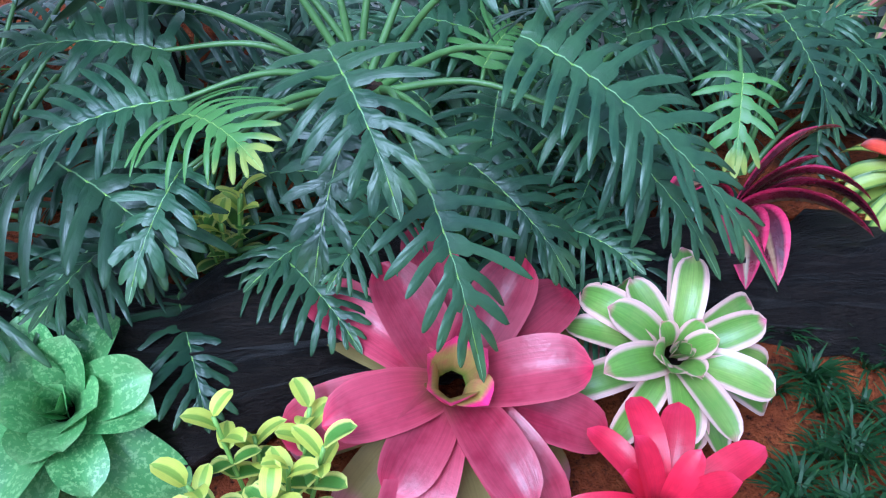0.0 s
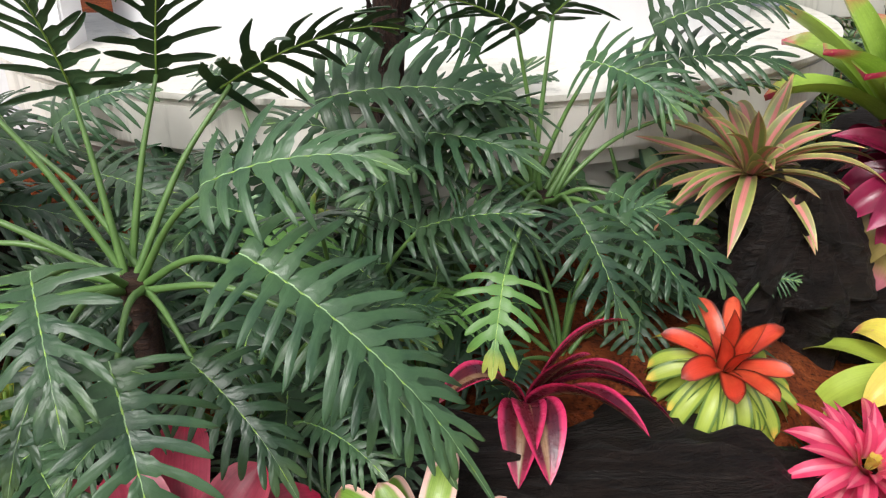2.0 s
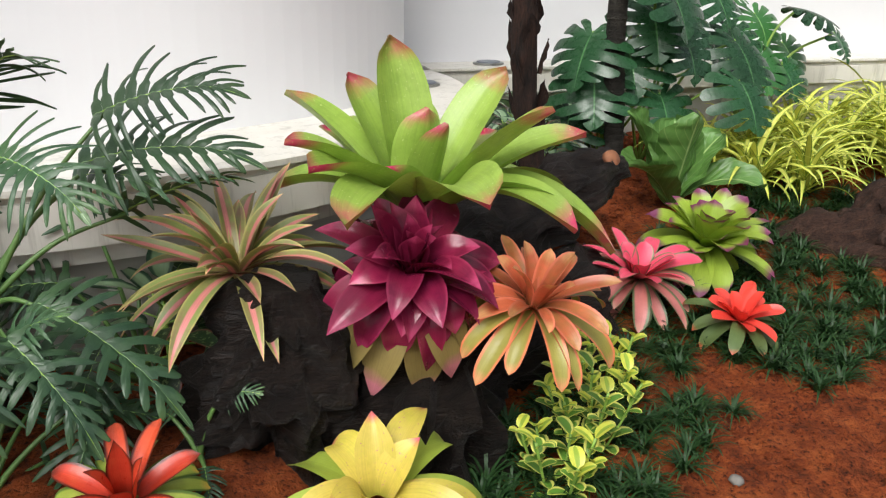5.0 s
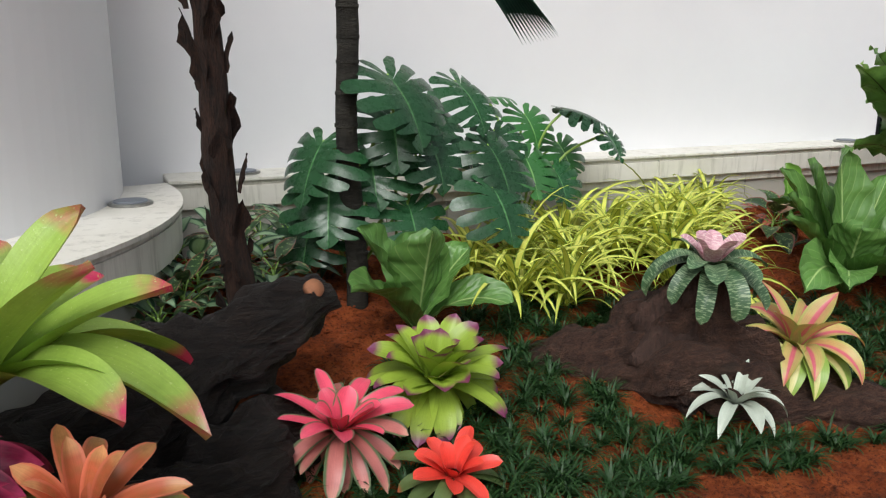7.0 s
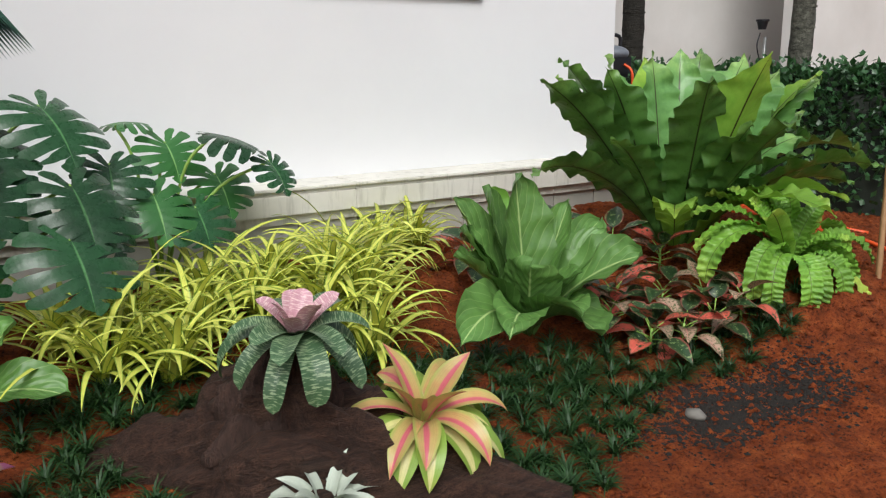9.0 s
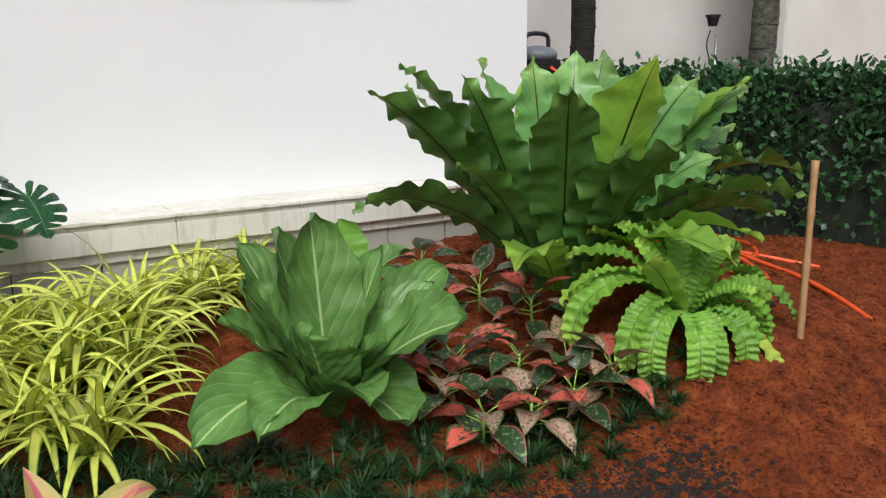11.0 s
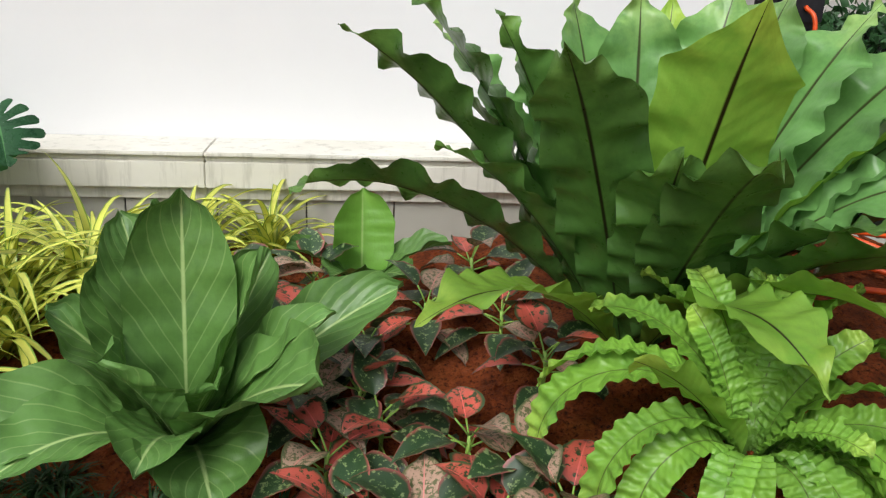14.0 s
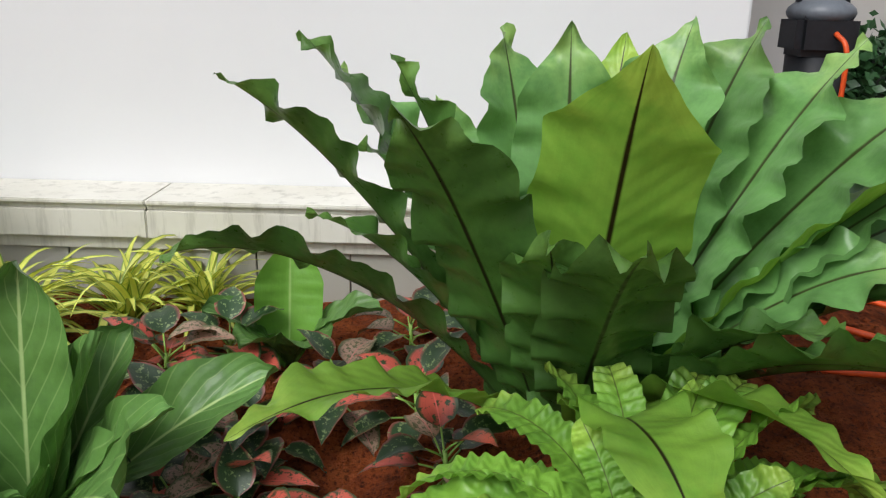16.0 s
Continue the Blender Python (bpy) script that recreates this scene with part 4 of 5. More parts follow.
b = bromeliad(0.575, 1.075, 0.37, "green bromeliad with cream and pink striped margins", 38, 0, 0)
whorl(b, L_VAR, 5, 70, 45, 0.08, 0.042, 0, "tipped", n=12, fold=0.4)
whorl(b, L_VAR, 3, 86, 74, 0.06, 0.03, 30, "tipped", n=12, base_r=0.006, fold=0.5)
whorl(b, L_VAR, 7, 42, 0, 0.16, 0.055, 20, "tipped", n=14, fold=0.38, jitter=1.3)
whorl(b, L_VAR, 9, 14, -40, 0.19, 0.056, 0, "tipped", n=14, fold=0.36, jitter=1.3)

b = bromeliad(0.47, 0.83, 0.26, "bright red bromeliad at the edge of the bed", 25, 0, 0)
whorl(b, L_HOT, 6, 66, 40, 0.13, 0.042, 0, "tipped", n=14, fold=0.36, jitter=1.4)
whorl(b, L_HOT, 8, 35, -25, 0.18, 0.046, 15, "tipped", n=14, fold=0.36, jitter=1.4)

b = bromeliad(-0.49, 1.12, 0.36, "mottled pale green bromeliad in front of the log", 36, 0, 0)
whorl(b, L_GREENB, 5, 66, 40, 0.12, 0.075, 0, "tipped", n=14, m=7, fold=0.35)
whorl(b, L_GREENB, 3, 86, 72, 0.08, 0.045, 30, "tipped", n=12, base_r=0.008, fold=0.5)
whorl(b, L_GREENB, 7, 40, -10, 0.18, 0.08, 20, "tipped", n=14, m=7, fold=0.35, jitter=1.3)
whorl(b, L_GREENB, 9, 12, -55, 0.22, 0.075, 0, "tipped", n=16, m=7, fold=0.32, jitter=1.3)
whorl(b, L_GREENB, 6, -15, -70, 0.25, 0.075, 190, "tipped", n=16, m=7, fold=0.32, span=170)


# ---- philodendrons ----
STALK = plain("philodendron_stalk", "5a7a40", 0.4, dark="40602c", scale=30)
def philodendron(x, y, z, label, leaves, seed, size=1.0, clear=None):
    """clear: a heading towards which the plant sends no low leaves."""
    rng.seed(seed)
    p = thing("philodendron", pose(x, y, z), label, "plant")
    for i in range(leaves):
        f = (i + 0.5) / leaves
        az = i * 137.5 + rng.uniform(-15, 15)
        e = 84 - 72 * f ** 0.9 + rng.uniform(-6, 6)
        if clear is not None and abs((az - clear + 180) % 360 - 180) < 55:
            continue
        stalk = size * rng.uniform(0.46, 0.72) * (1.04 - 0.56 * f)
        sp = arc(az, min(88, e + 10), e - 18, stalk)
        part("stalk", tube_mesh("stalk", [sp[0][j] for j in range(0, 60, 6)] + [sp[0][59]], [0.0085 - 0.004 * j / 10 for j in range(11)], 6), STALK, p)
        e1 = e - rng.uniform(25, 60)
        ls = arc(az + rng.uniform(-20, 20), e1, e1 - rng.uniform(25, 50), size * rng.uniform(0.30, 0.40), tuple(sp[0][59]))
        lobed_leaf(p, L_PHIL if rng.random() > 0.02 else L_PHIL_Y, ls, size * rng.uniform(0.3, 0.38), rng.choice((8, 9, 9)), slim=rng.uniform(0.62, 0.78), twist=rng.uniform(-25, 25), droop=rng.uniform(0.3, 1.0), roll=30 * math.cos(radians(az)))
    return p


def cut_leaf_plant(x, y, z, foot, label, leaves, seed):
    """A philodendron whose leaves stand on long stalks: (blade's base), (blade's tip), width, lobes, from its heart at x, y, z."""
    rng.seed(seed)
    p = thing("philodendron", pose(x, y, foot), label, "plant")
    top = z - foot
    part("stem", tube_mesh("stem", smooth_path([(0.03, 0.06, -0.05), (0.0, 0.03, top * 0.5), (0, 0, top)], 6), 0.028, 12, 0.25), BROWN_LOG, p)
    for b, t, w, lobes in leaves:
        B, T = np.array(b) - (x, y, foot), np.array(t) - (x, y, foot)
        H = np.array((rng.uniform(-0.02, 0.02), rng.uniform(-0.02, 0.02), top - 0.02))
        d = B - H
        c = H + d * 0.5 + np.array((0, 0, 0.06 * np.linalg.norm(d[:2]) + 0.02))
        path = smooth_path([tuple(H), tuple(c), tuple(B)], 7)
        part("stalk", tube_mesh("stalk", path, [0.0085 - 0.0045 * k / (len(path) - 1) for k in range(len(path))], 7), STALK, p)
        n = np.linalg.norm(T - B)
        B = B - (T - B) * 0.06
        d = (T - B) / n
        sp = reach(tuple(B + (T - B) * 1.06), 0.07, tuple(B), 0.45, 0.06)
        lobed_leaf(p, L_PHIL if w != 0.17 else L_PHIL_Y, sp, w * 1.06, lobes, roll=36 * d[0] * (1 if d[2] < 0.25 else -1), slim=rng.uniform(0.62, 0.78), front=rng.uniform(28, 42), twist=rng.uniform(-14, 14), droop=rng.uniform(0.3, 0.8))
    return p


cut_leaf_plant(0.08, 1.42, 0.80, 0.36, "large philodendron with deeply cut dark green leaves on pale stalks", (
    ((0.013, 1.14, 0.93), (0.075, 0.97, 0.80), 0.23, 7), ((0.12, 1.08, 0.79), (0.185, 0.93, 0.55), 0.25, 9), ((0.017, 1.12, 0.81), (-0.04, 1.03, 0.66), 0.16, 5),
    ((-0.34, 1.28, 0.63), (-0.54, 1.2, 0.49), 0.27, 9), ((-0.27, 1.39, 0.79), (-0.53, 1.33, 0.73), 0.24, 9), ((0.34, 1.20, 0.90), (0.66, 1.02, 0.62), 0.28, 13),
    ((0.43, 1.25, 0.765), (0.62, 1.1, 0.57), 0.24, 9), ((0.27, 1.3, 1.02), (0.55, 1.22, 1.07), 0.24, 9), ((0.28, 1.54, 1.13), (0.6, 1.56, 1.23), 0.26, 10)), 3)
cut_leaf_plant(0.07, 1.46, 0.80, 0.36, "philodendron with upright deeply cut leaves over pale stalks", (
    ((0.0, 1.52, 1.14), (-0.03, 1.42, 1.34), 0.24, 9), ((0.145, 1.56, 1.15), (0.19, 1.48, 1.34), 0.22, 8), ((-0.15, 1.6, 1.04), (-0.24, 1.68, 1.15), 0.16, 7),
    ((-0.4, 1.5, 0.96), (-0.6, 1.44, 1.10), 0.26, 9), ((-0.23, 1.56, 1.18), (-0.5, 1.5, 1.24), 0.28, 10), ((-0.25, 1.25, 0.72), (-0.33, 1.12, 0.60), 0.15, 6), ((0.22, 1.2, 0.72), (0.36, 1.08, 0.58), 0.2, 8), ((-0.3, 1.5, 0.85), (-0.6, 1.55, 0.84), 0.26, 9)), 4)
cut_leaf_plant(0.97, 1.85, 0.76, 0.36, "philodendron with deeply cut dark green leaves before the curved ledge", (
    ((0.47, 1.6, 1.08), (0.85, 1.62, 1.05), 0.26, 11), ((0.58, 1.65, 0.985), (0.86, 1.52, 0.96), 0.28, 10), ((1.28, 1.95, 1.155), (1.56, 1.88, 1.21), 0.3, 11),
    ((1.14, 1.77, 0.77), (1.39, 1.63, 0.58), 0.24, 9), ((1.24, 1.97, 1.04), (1.58, 1.87, 1.06), 0.28, 11), ((1.3, 1.92, 0.93), (1.56, 1.93, 1.0), 0.24, 10), ((0.98, 1.6, 0.80), (1.05, 1.45, 0.62), 0.24, 9),
    ((0.86, 1.62, 0.82), (0.78, 1.44, 0.72), 0.2, 8), ((1.1, 1.62, 0.76), (1.24, 1.5, 0.60), 0.2, 8), ((0.77, 1.36, 0.77), (0.735, 1.27, 0.645), 0.17, 6)), 5)
cut_leaf_plant(0.96, 1.88, 0.76, 0.36, "tall-stalked philodendron with dark cut leaves beside the ledge", (
    ((0.9, 1.9, 1.16), (0.70, 1.86, 1.24), 0.32, 10), ((1.0, 1.95, 1.18), (1.14, 1.84, 1.3), 0.3, 10), ((1.08, 1.86, 1.08), (1.24, 1.72, 1.0), 0.28, 10), ((0.8, 1.95, 1.12), (0.54, 2.0, 1.16), 0.3, 10), ((0.88, 1.8, 1.0), (0.7, 1.66, 0.92), 0.28, 10),
    ((0.7, 1.75, 0.9), (0.5, 1.62, 0.84), 0.24, 9), ((1.2, 2.0, 1.0), (1.36, 1.92, 1.0), 0.2, 8)), 6)
philodendron(-0.8, 1.75, 0.42, "bushy philodendron with deeply cut dark green leaves", 34, 8, 1.15)
philodendron(-0.35, 2.1, 0.42, "tall philodendron close to the curved ledge", 22, 19, 0.85)
philodendron(0.32, 2.0, 0.42, "philodendron filling the bed before the curved plinth", 28, 23, 0.78)
philodendron(0.75, 1.92, 0.42, "philodendron with arching cut leaves at the curved plinth", 30, 5, 0.84, -25)
philodendron(1.28, 2.05, 0.42, "philodendron with glossy cut leaves behind a charred stump", 22, 37, 0.7, -25)
philodendron(0.45, 1.72, 0.38, "low philodendron with feathery cut leaves over the log", 24, 11, 0.78)
philodendron(0.98, 1.66, 0.38, "low dense philodendron with cut leaves spilling over the log", 18, 27, 0.5, -60)
philodendron(0.62, 1.56, 0.36, "spreading philodendron with glossy cut leaves", 20, 29, 0.56, -30)
philodendron(0.25, 1.45, 0.36, "low philodendron leaves crowding under a taller plant", 22, 31, 0.66)
philodendron(-0.3, 1.5, 0.36, "low philodendron with cut leaves beside the log", 20, 41, 0.7)
philodendron(1.42, 1.68, 0.42, "small young philodendron beside a charred stump", 3, 13, 0.28)


# ---- ferns ----
f = thing("birds_nest_fern", pose(6.80, 3.22, 0.58), "huge bird's nest fern with broad wavy glossy fronds", "fern")
FERN = dict(n=72, m=9, fold=0.3, ragged=0.05)


def fronds(mat, spec, wave, roll=1.0):
    """Fronds from the nest's heart: tip, upward bow, width."""
    for tip, lift, w in spec:
        a = math.atan2(tip[1], tip[0])
        lean = -26 * tip[0] / (abs(tip[0]) + abs(tip[1]) + 0.05) * roll
        base = (0.06 * math.cos(a), 0.06 * math.sin(a), 0.0)
        leaf(f, mat, reach(tip, lift, base, lean=0.42, hook=0.03), w * 1.14, "frond", "frond", roll=lean, wave=wave, waves=rng.uniform(6.5, 9.5) * float(np.linalg.norm(tip)), twist=rng.uniform(-18, 18), **FERN)


rng.seed(17)
# long fronds that show their undersides, their shade put into a darker green
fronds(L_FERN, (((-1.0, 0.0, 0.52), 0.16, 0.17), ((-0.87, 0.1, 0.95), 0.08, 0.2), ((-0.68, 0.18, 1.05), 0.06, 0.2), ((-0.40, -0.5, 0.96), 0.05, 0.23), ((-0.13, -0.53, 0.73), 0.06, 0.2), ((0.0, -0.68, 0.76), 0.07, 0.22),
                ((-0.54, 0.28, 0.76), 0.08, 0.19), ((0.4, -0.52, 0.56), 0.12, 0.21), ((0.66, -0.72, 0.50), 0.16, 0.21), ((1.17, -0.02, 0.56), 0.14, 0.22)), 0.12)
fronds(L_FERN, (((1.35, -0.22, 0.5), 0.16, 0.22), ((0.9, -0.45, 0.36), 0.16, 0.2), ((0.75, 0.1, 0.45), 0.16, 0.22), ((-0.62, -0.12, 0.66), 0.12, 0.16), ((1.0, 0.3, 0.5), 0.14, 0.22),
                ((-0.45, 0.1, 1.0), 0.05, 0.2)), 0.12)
# fronds in a paler green, with the sky's sheen painted into it
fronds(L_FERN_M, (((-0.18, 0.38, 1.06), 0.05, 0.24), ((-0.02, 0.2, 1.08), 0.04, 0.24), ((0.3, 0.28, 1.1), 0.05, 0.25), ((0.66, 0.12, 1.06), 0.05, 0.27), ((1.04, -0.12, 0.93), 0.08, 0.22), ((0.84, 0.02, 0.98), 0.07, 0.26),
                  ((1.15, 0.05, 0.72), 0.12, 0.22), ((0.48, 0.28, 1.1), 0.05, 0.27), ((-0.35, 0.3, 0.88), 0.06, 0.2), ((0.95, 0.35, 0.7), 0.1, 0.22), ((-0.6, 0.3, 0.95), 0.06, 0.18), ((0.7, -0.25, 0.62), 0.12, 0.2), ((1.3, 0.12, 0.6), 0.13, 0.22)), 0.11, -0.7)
# brightest fronds: the light on and through them is put into their green
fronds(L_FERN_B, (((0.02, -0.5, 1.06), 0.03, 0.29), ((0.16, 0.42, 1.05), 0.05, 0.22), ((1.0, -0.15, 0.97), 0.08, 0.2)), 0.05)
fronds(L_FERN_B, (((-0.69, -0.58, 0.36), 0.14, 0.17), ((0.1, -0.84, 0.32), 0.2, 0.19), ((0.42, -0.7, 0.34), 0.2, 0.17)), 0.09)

f = thing("crinkled_fern", pose(6.86, 2.58, 0.60), "bright green bird's nest fern with crinkled curling fronds", "fern")
CRINK = dict(n=120, m=9, ripple=0.06, ripples=17, wave=0.06, waves=6, fold=0.25)
rng.seed(41)
for az, e0, e1, length, w in ((168, 76, -95, 0.74, 0.105), (150, 80, -60, 0.66, 0.1), (128, 82, -30, 0.62, 0.1), (108, 84, -10, 0.60, 0.1), (88, 86, 5, 0.56, 0.095), (70, 84, -5, 0.60, 0.1), (50, 80, -15, 0.64, 0.1), (32, 76, -25, 0.68, 0.105),
                              (14, 72, -60, 0.72, 0.105), (-4, 70, -95, 0.70, 0.105), (-24, 64, -95, 0.60, 0.1), (-46, 60, -100, 0.52, 0.1), (-66, 58, -105, 0.5, 0.095), (-88, 58, -105, 0.48, 0.095)):
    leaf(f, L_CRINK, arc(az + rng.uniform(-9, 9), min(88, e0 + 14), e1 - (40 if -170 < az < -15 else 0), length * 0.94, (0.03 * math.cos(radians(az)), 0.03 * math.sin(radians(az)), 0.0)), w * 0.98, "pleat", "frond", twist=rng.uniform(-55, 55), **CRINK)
for az, e0, e1, length, w in ((-108, 58, -110, 0.5, 0.095), (-128, 56, -105, 0.52, 0.1), (-150, 60, -100, 0.56, 0.1), (-172, 68, -110, 0.6, 0.1), (60, 70, 20, 0.5, 0.09), (20, 60, -30, 0.62, 0.1), (-14, 55, -70, 0.6, 0.1), (120, 88, 40, 0.4, 0.08), (0, 86, 30, 0.42, 0.085),
                              (-60, 84, 20, 0.34, 0.08), (-35, 40, -80, 0.5, 0.1), (40, 55, -50, 0.6, 0.1), (140, 66, -60, 0.56, 0.1)):
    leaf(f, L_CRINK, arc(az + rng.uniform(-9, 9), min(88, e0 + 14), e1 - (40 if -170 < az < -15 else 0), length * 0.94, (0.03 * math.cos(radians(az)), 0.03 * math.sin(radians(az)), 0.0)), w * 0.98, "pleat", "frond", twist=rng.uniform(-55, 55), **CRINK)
leaf(f, L_FERN_B, reach((-0.33, -0.12, 0.32), 0.1), 0.1, "pleat", "frond", twist=40, n=60, m=9, wave=0.2, waves=4, label="pale new frond with a frilled tip")
leaf(f, L_YEL_G, arc(-70, 30, -95, 0.5, (0.05, 0, 0)), 0.07, "pleat", "frond", twist=20, label="yellowing frond hanging to the soil", **CRINK)


# ---- anthuriums ----
def anthurium(x, y, z, label, tips, mats=(L_ANTH,)):
    a = thing("anthurium", pose(x, y, z), label, "plant")
    for i, (tip, lift, w) in enumerate(tips):
        leaf(a, mats[i % len(mats)], reach(tip, lift), w * 1.24, "paddle", n=36, m=11, fold=0.3, wave=0.07, waves=3.0, curl=0.1, ripple=0.012, ripples=8, roll=45 * tip[0], twist=rng.uniform(-15, 15))
    return a


anthurium(5.56, 2.93, 0.42, "large anthurium with broad upright dark green leaves",
          (((0.0, 0.1, 0.69), 0.02, 0.22), ((-0.1, 0.2, 0.63), 0.03, 0.18), ((0.22, 0.0, 0.57), 0.04, 0.12), ((0.38, -0.06, 0.43), 0.10, 0.13),
           ((0.36, -0.3, 0.36), 0.12, 0.25), ((0.12, -0.32, 0.06), 0.26, 0.24), ((-0.03, -0.36, 0.18), 0.2, 0.17), ((-0.52, -0.24, 0.12), 0.22, 0.19),
           ((-0.36, -0.33, 0.14), 0.2, 0.17), ((-0.24, 0.17, 0.47), 0.06, 0.2), ((-0.34, 0.07, 0.38), 0.10, 0.19), ((0.12, -0.2, 0.3), 0.16, 0.11), ((0.55, 0.15, 0.42), 0.08, 0.17), ((-0.2, 0.27, 0.58), 0.05, 0.18), ((0.2, 0.2, 0.5), 0.05, 0.2), ((-0.14, -0.18, 0.36), 0.08, 0.2)))
anthurium(6.0, 3.70, 0.55, "small anthurium with one bright upright leaf among dark ones",
          (((0.0, 0.08, 0.38), 0.02, 0.17), ((-0.25, -0.05, 0.2), 0.15, 0.12), ((0.3, -0.05, 0.22), 0.15, 0.12), ((0.15, -0.2, 0.15), 0.2, 0.12), ((-0.1, -0.2, 0.15), 0.2, 0.12)), (L_ANTH_B, L_ANTH, L_ANTH, L_ANTH, L_ANTH))
anthurium(3.40, 3.05, 0.48, "dark green broad-leaved anthurium beside driftwood",
          (((-0.22, 0.05, 0.42), 0.04, 0.2), ((0.02, -0.12, 0.42), 0.05, 0.24), ((0.25, 0.05, 0.3), 0.1, 0.18), ((0.35, -0.15, 0.1), 0.2, 0.14), ((-0.3, -0.12, 0.22), 0.15, 0.18), ((0.1, 0.2, 0.35), 0.05, 0.2)))


# ---- monstera ----
def monstera(x, y, z, label, leaves, seed):
    """leaves: (where the stalk meets the leaf), heading, slope at start and end, size, material."""
    rng.seed(seed)
    p = thing("monstera", pose(x, y, z), label, "plant")
    for (lx, ly, lz), az, e0, e1, size, mat in leaves:
        end = Vector((lx - x, ly - y, lz - z))
        mid = Vector((end.x * 0.45, end.y * 0.6, end.z * 0.75))
        part("stalk", tube_mesh("stalk", smooth_path([(0, 0, 0), mid, end], 6), 0.007, 6), STEM, p)
        split_leaf(p, mat, arc(az, e0 * 0.6 - 24, e1 * 0.6 - 28, size * 0.78, tuple(end)), size * rng.uniform(1.1, 1.3), 7, web=0.42, gap=0.26, droop=rng.uniform(0.7, 1.3), twist=rng.uniform(-18, 18))
    return p


monstera(3.50, 3.55, 0.55, "tall monstera with large split dark green leaves against the white wall", (
    ((3.40, 3.36, 1.46), -65, -20, -80, 0.46, L_MON), ((3.14, 3.40, 1.20), -140, -25, -80, 0.38, L_MON), ((3.86, 3.72, 1.42), -60, -15, -80, 0.38, L_MON),
    ((3.62, 3.45, 1.18), -85, -25, -85, 0.34, L_MON), ((3.90, 3.45, 1.15), -75, -25, -80, 0.38, L_MON), ((3.86, 3.32, 0.98), -75, -30, -85, 0.36, L_MON)), 4)
monstera(3.30, 3.60, 0.55, "dark monstera growing at the foot of a palm", (
    ((3.16, 3.4, 1.02), -110, -25, -80, 0.36, L_MON), ((3.36, 3.5, 1.14), -95, -20, -80, 0.36, L_MON), ((3.98, 3.6, 1.04), -60, -25, -75, 0.32, L_MON),
    ((3.5, 3.4, 0.92), -90, -30, -80, 0.32, L_MON), ((3.1, 3.5, 0.85), -120, -20, -75, 0.3, L_MON), ((3.62, 3.6, 1.3), -80, -20, -80, 0.34, L_MON), ((3.45, 3.45, 1.3), -100, -30, -80, 0.36, L_MON)), 5)
monstera(4.30, 3.92, 0.57, "younger monstera with bright split leaves on long stalks", (
    ((4.19, 4.05, 1.32), 20, 60, 10, 0.2, L_MON_B), ((4.55, 3.87, 1.27), -25, 25, -20, 0.32, L_MON), ((4.38, 4.0, 1.24), -80, -20, -80, 0.28, L_MON_B), ((4.60, 4.02, 1.08), -80, -20, -80, 0.3, L_MON_B),
    ((4.80, 3.86, 1.14), -60, -30, -80, 0.24, L_MON), ((4.25, 3.75, 1.05), -85, -25, -80, 0.3, L_MON_B), ((4.42, 3.75, 0.98), -80, -25, -80, 0.28, L_MON), ((4.1, 3.8, 1.18), -95, -25, -80, 0.3, L_MON)), 6)


# ---- spider plants ----
def spider_plant(x, y, seed, size=1.0):
    rng.seed(seed)
    p = thing("spider_plant", pose(x, y, float(ground_z(x, y)) + 0.01), "clump of arching yellow-striped grassy leaves", "plant", "yellow striped clumps")
    for i in range(46):
        f = i / 46
        sp = arc(i * 137.5 + rng.uniform(-20, 20), 86 - 45 * f + rng.uniform(-8, 8), -5 - 70 * f + rng.uniform(-20, 20), size * rng.uniform(0.34, 0.56), (rng.uniform(-0.04, 0.04), rng.uniform(-0.04, 0.04), 0), 1.4)
        leaf(p, L_SPID, sp, 0.042 * size * rng.uniform(0.8, 1.2), "grass", n=11, m=3, fold=0.3, twist=rng.uniform(-40, 40))


for i, (x, y, sz) in enumerate(((3.92, 3.18, 0.95), (4.28, 3.32, 0.95), (4.55, 3.40, 1.0), (4.80, 3.32, 1.0), (4.98, 3.32, 0.95), (4.72, 3.70, 1.0), (5.10, 3.75, 1.0), (5.40, 3.92, 0.95), (5.65, 4.0, 0.9), (4.12, 3.12, 0.9), (4.4, 3.62, 1.0), (4.92, 3.5, 1.05), (5.12, 3.6, 0.95), (3.8, 3.4, 0.9), (4.82, 2.98, 0.85), (4.7, 3.1, 0.95), (4.05, 3.4, 0.95))):
    spider_plant(x, y, 20 + i, sz)


# ---- aglaonemas and low foliage ----
def small_leafy(name, label, x, y, mats, count, length, width, height, seed, group=""):
    rng.seed(seed)
    p = thing(name, pose(x, y, float(ground_z(x, y)), 0, 0, rng.uniform(0, 360)), label, "plant", group)
    part("stem", tube_mesh("stem", [(0, 0, -0.02), (0.004, 0.003, height * 0.5), (0, 0, height)], 0.006, 6), STEM, p)
    for i in range(count):
        f = (i + 0.5) / count
        az = i * 137.5 + rng.uniform(-20, 20)
        e = 62 - 62 * f + rng.uniform(-10, 10)
        base = (0, 0, height * (1 - 0.75 * f))
        st = arc(az, e, e - 10, length * 0.42, base)
        part("stalk", tube_mesh("stalk", [st[0][0], st[0][30], st[0][59]], 0.0028, 5), STEM, p)
        sp = arc(az, e - 15, e - rng.uniform(40, 85), length * rng.uniform(0.85, 1.15), tuple(st[0][59]))
        leaf(p, rng.choice(mats), sp, width * rng.uniform(0.85, 1.15), "ovate", n=12, m=7, fold=0.3, twist=rng.uniform(-25, 25), wave=0.02)


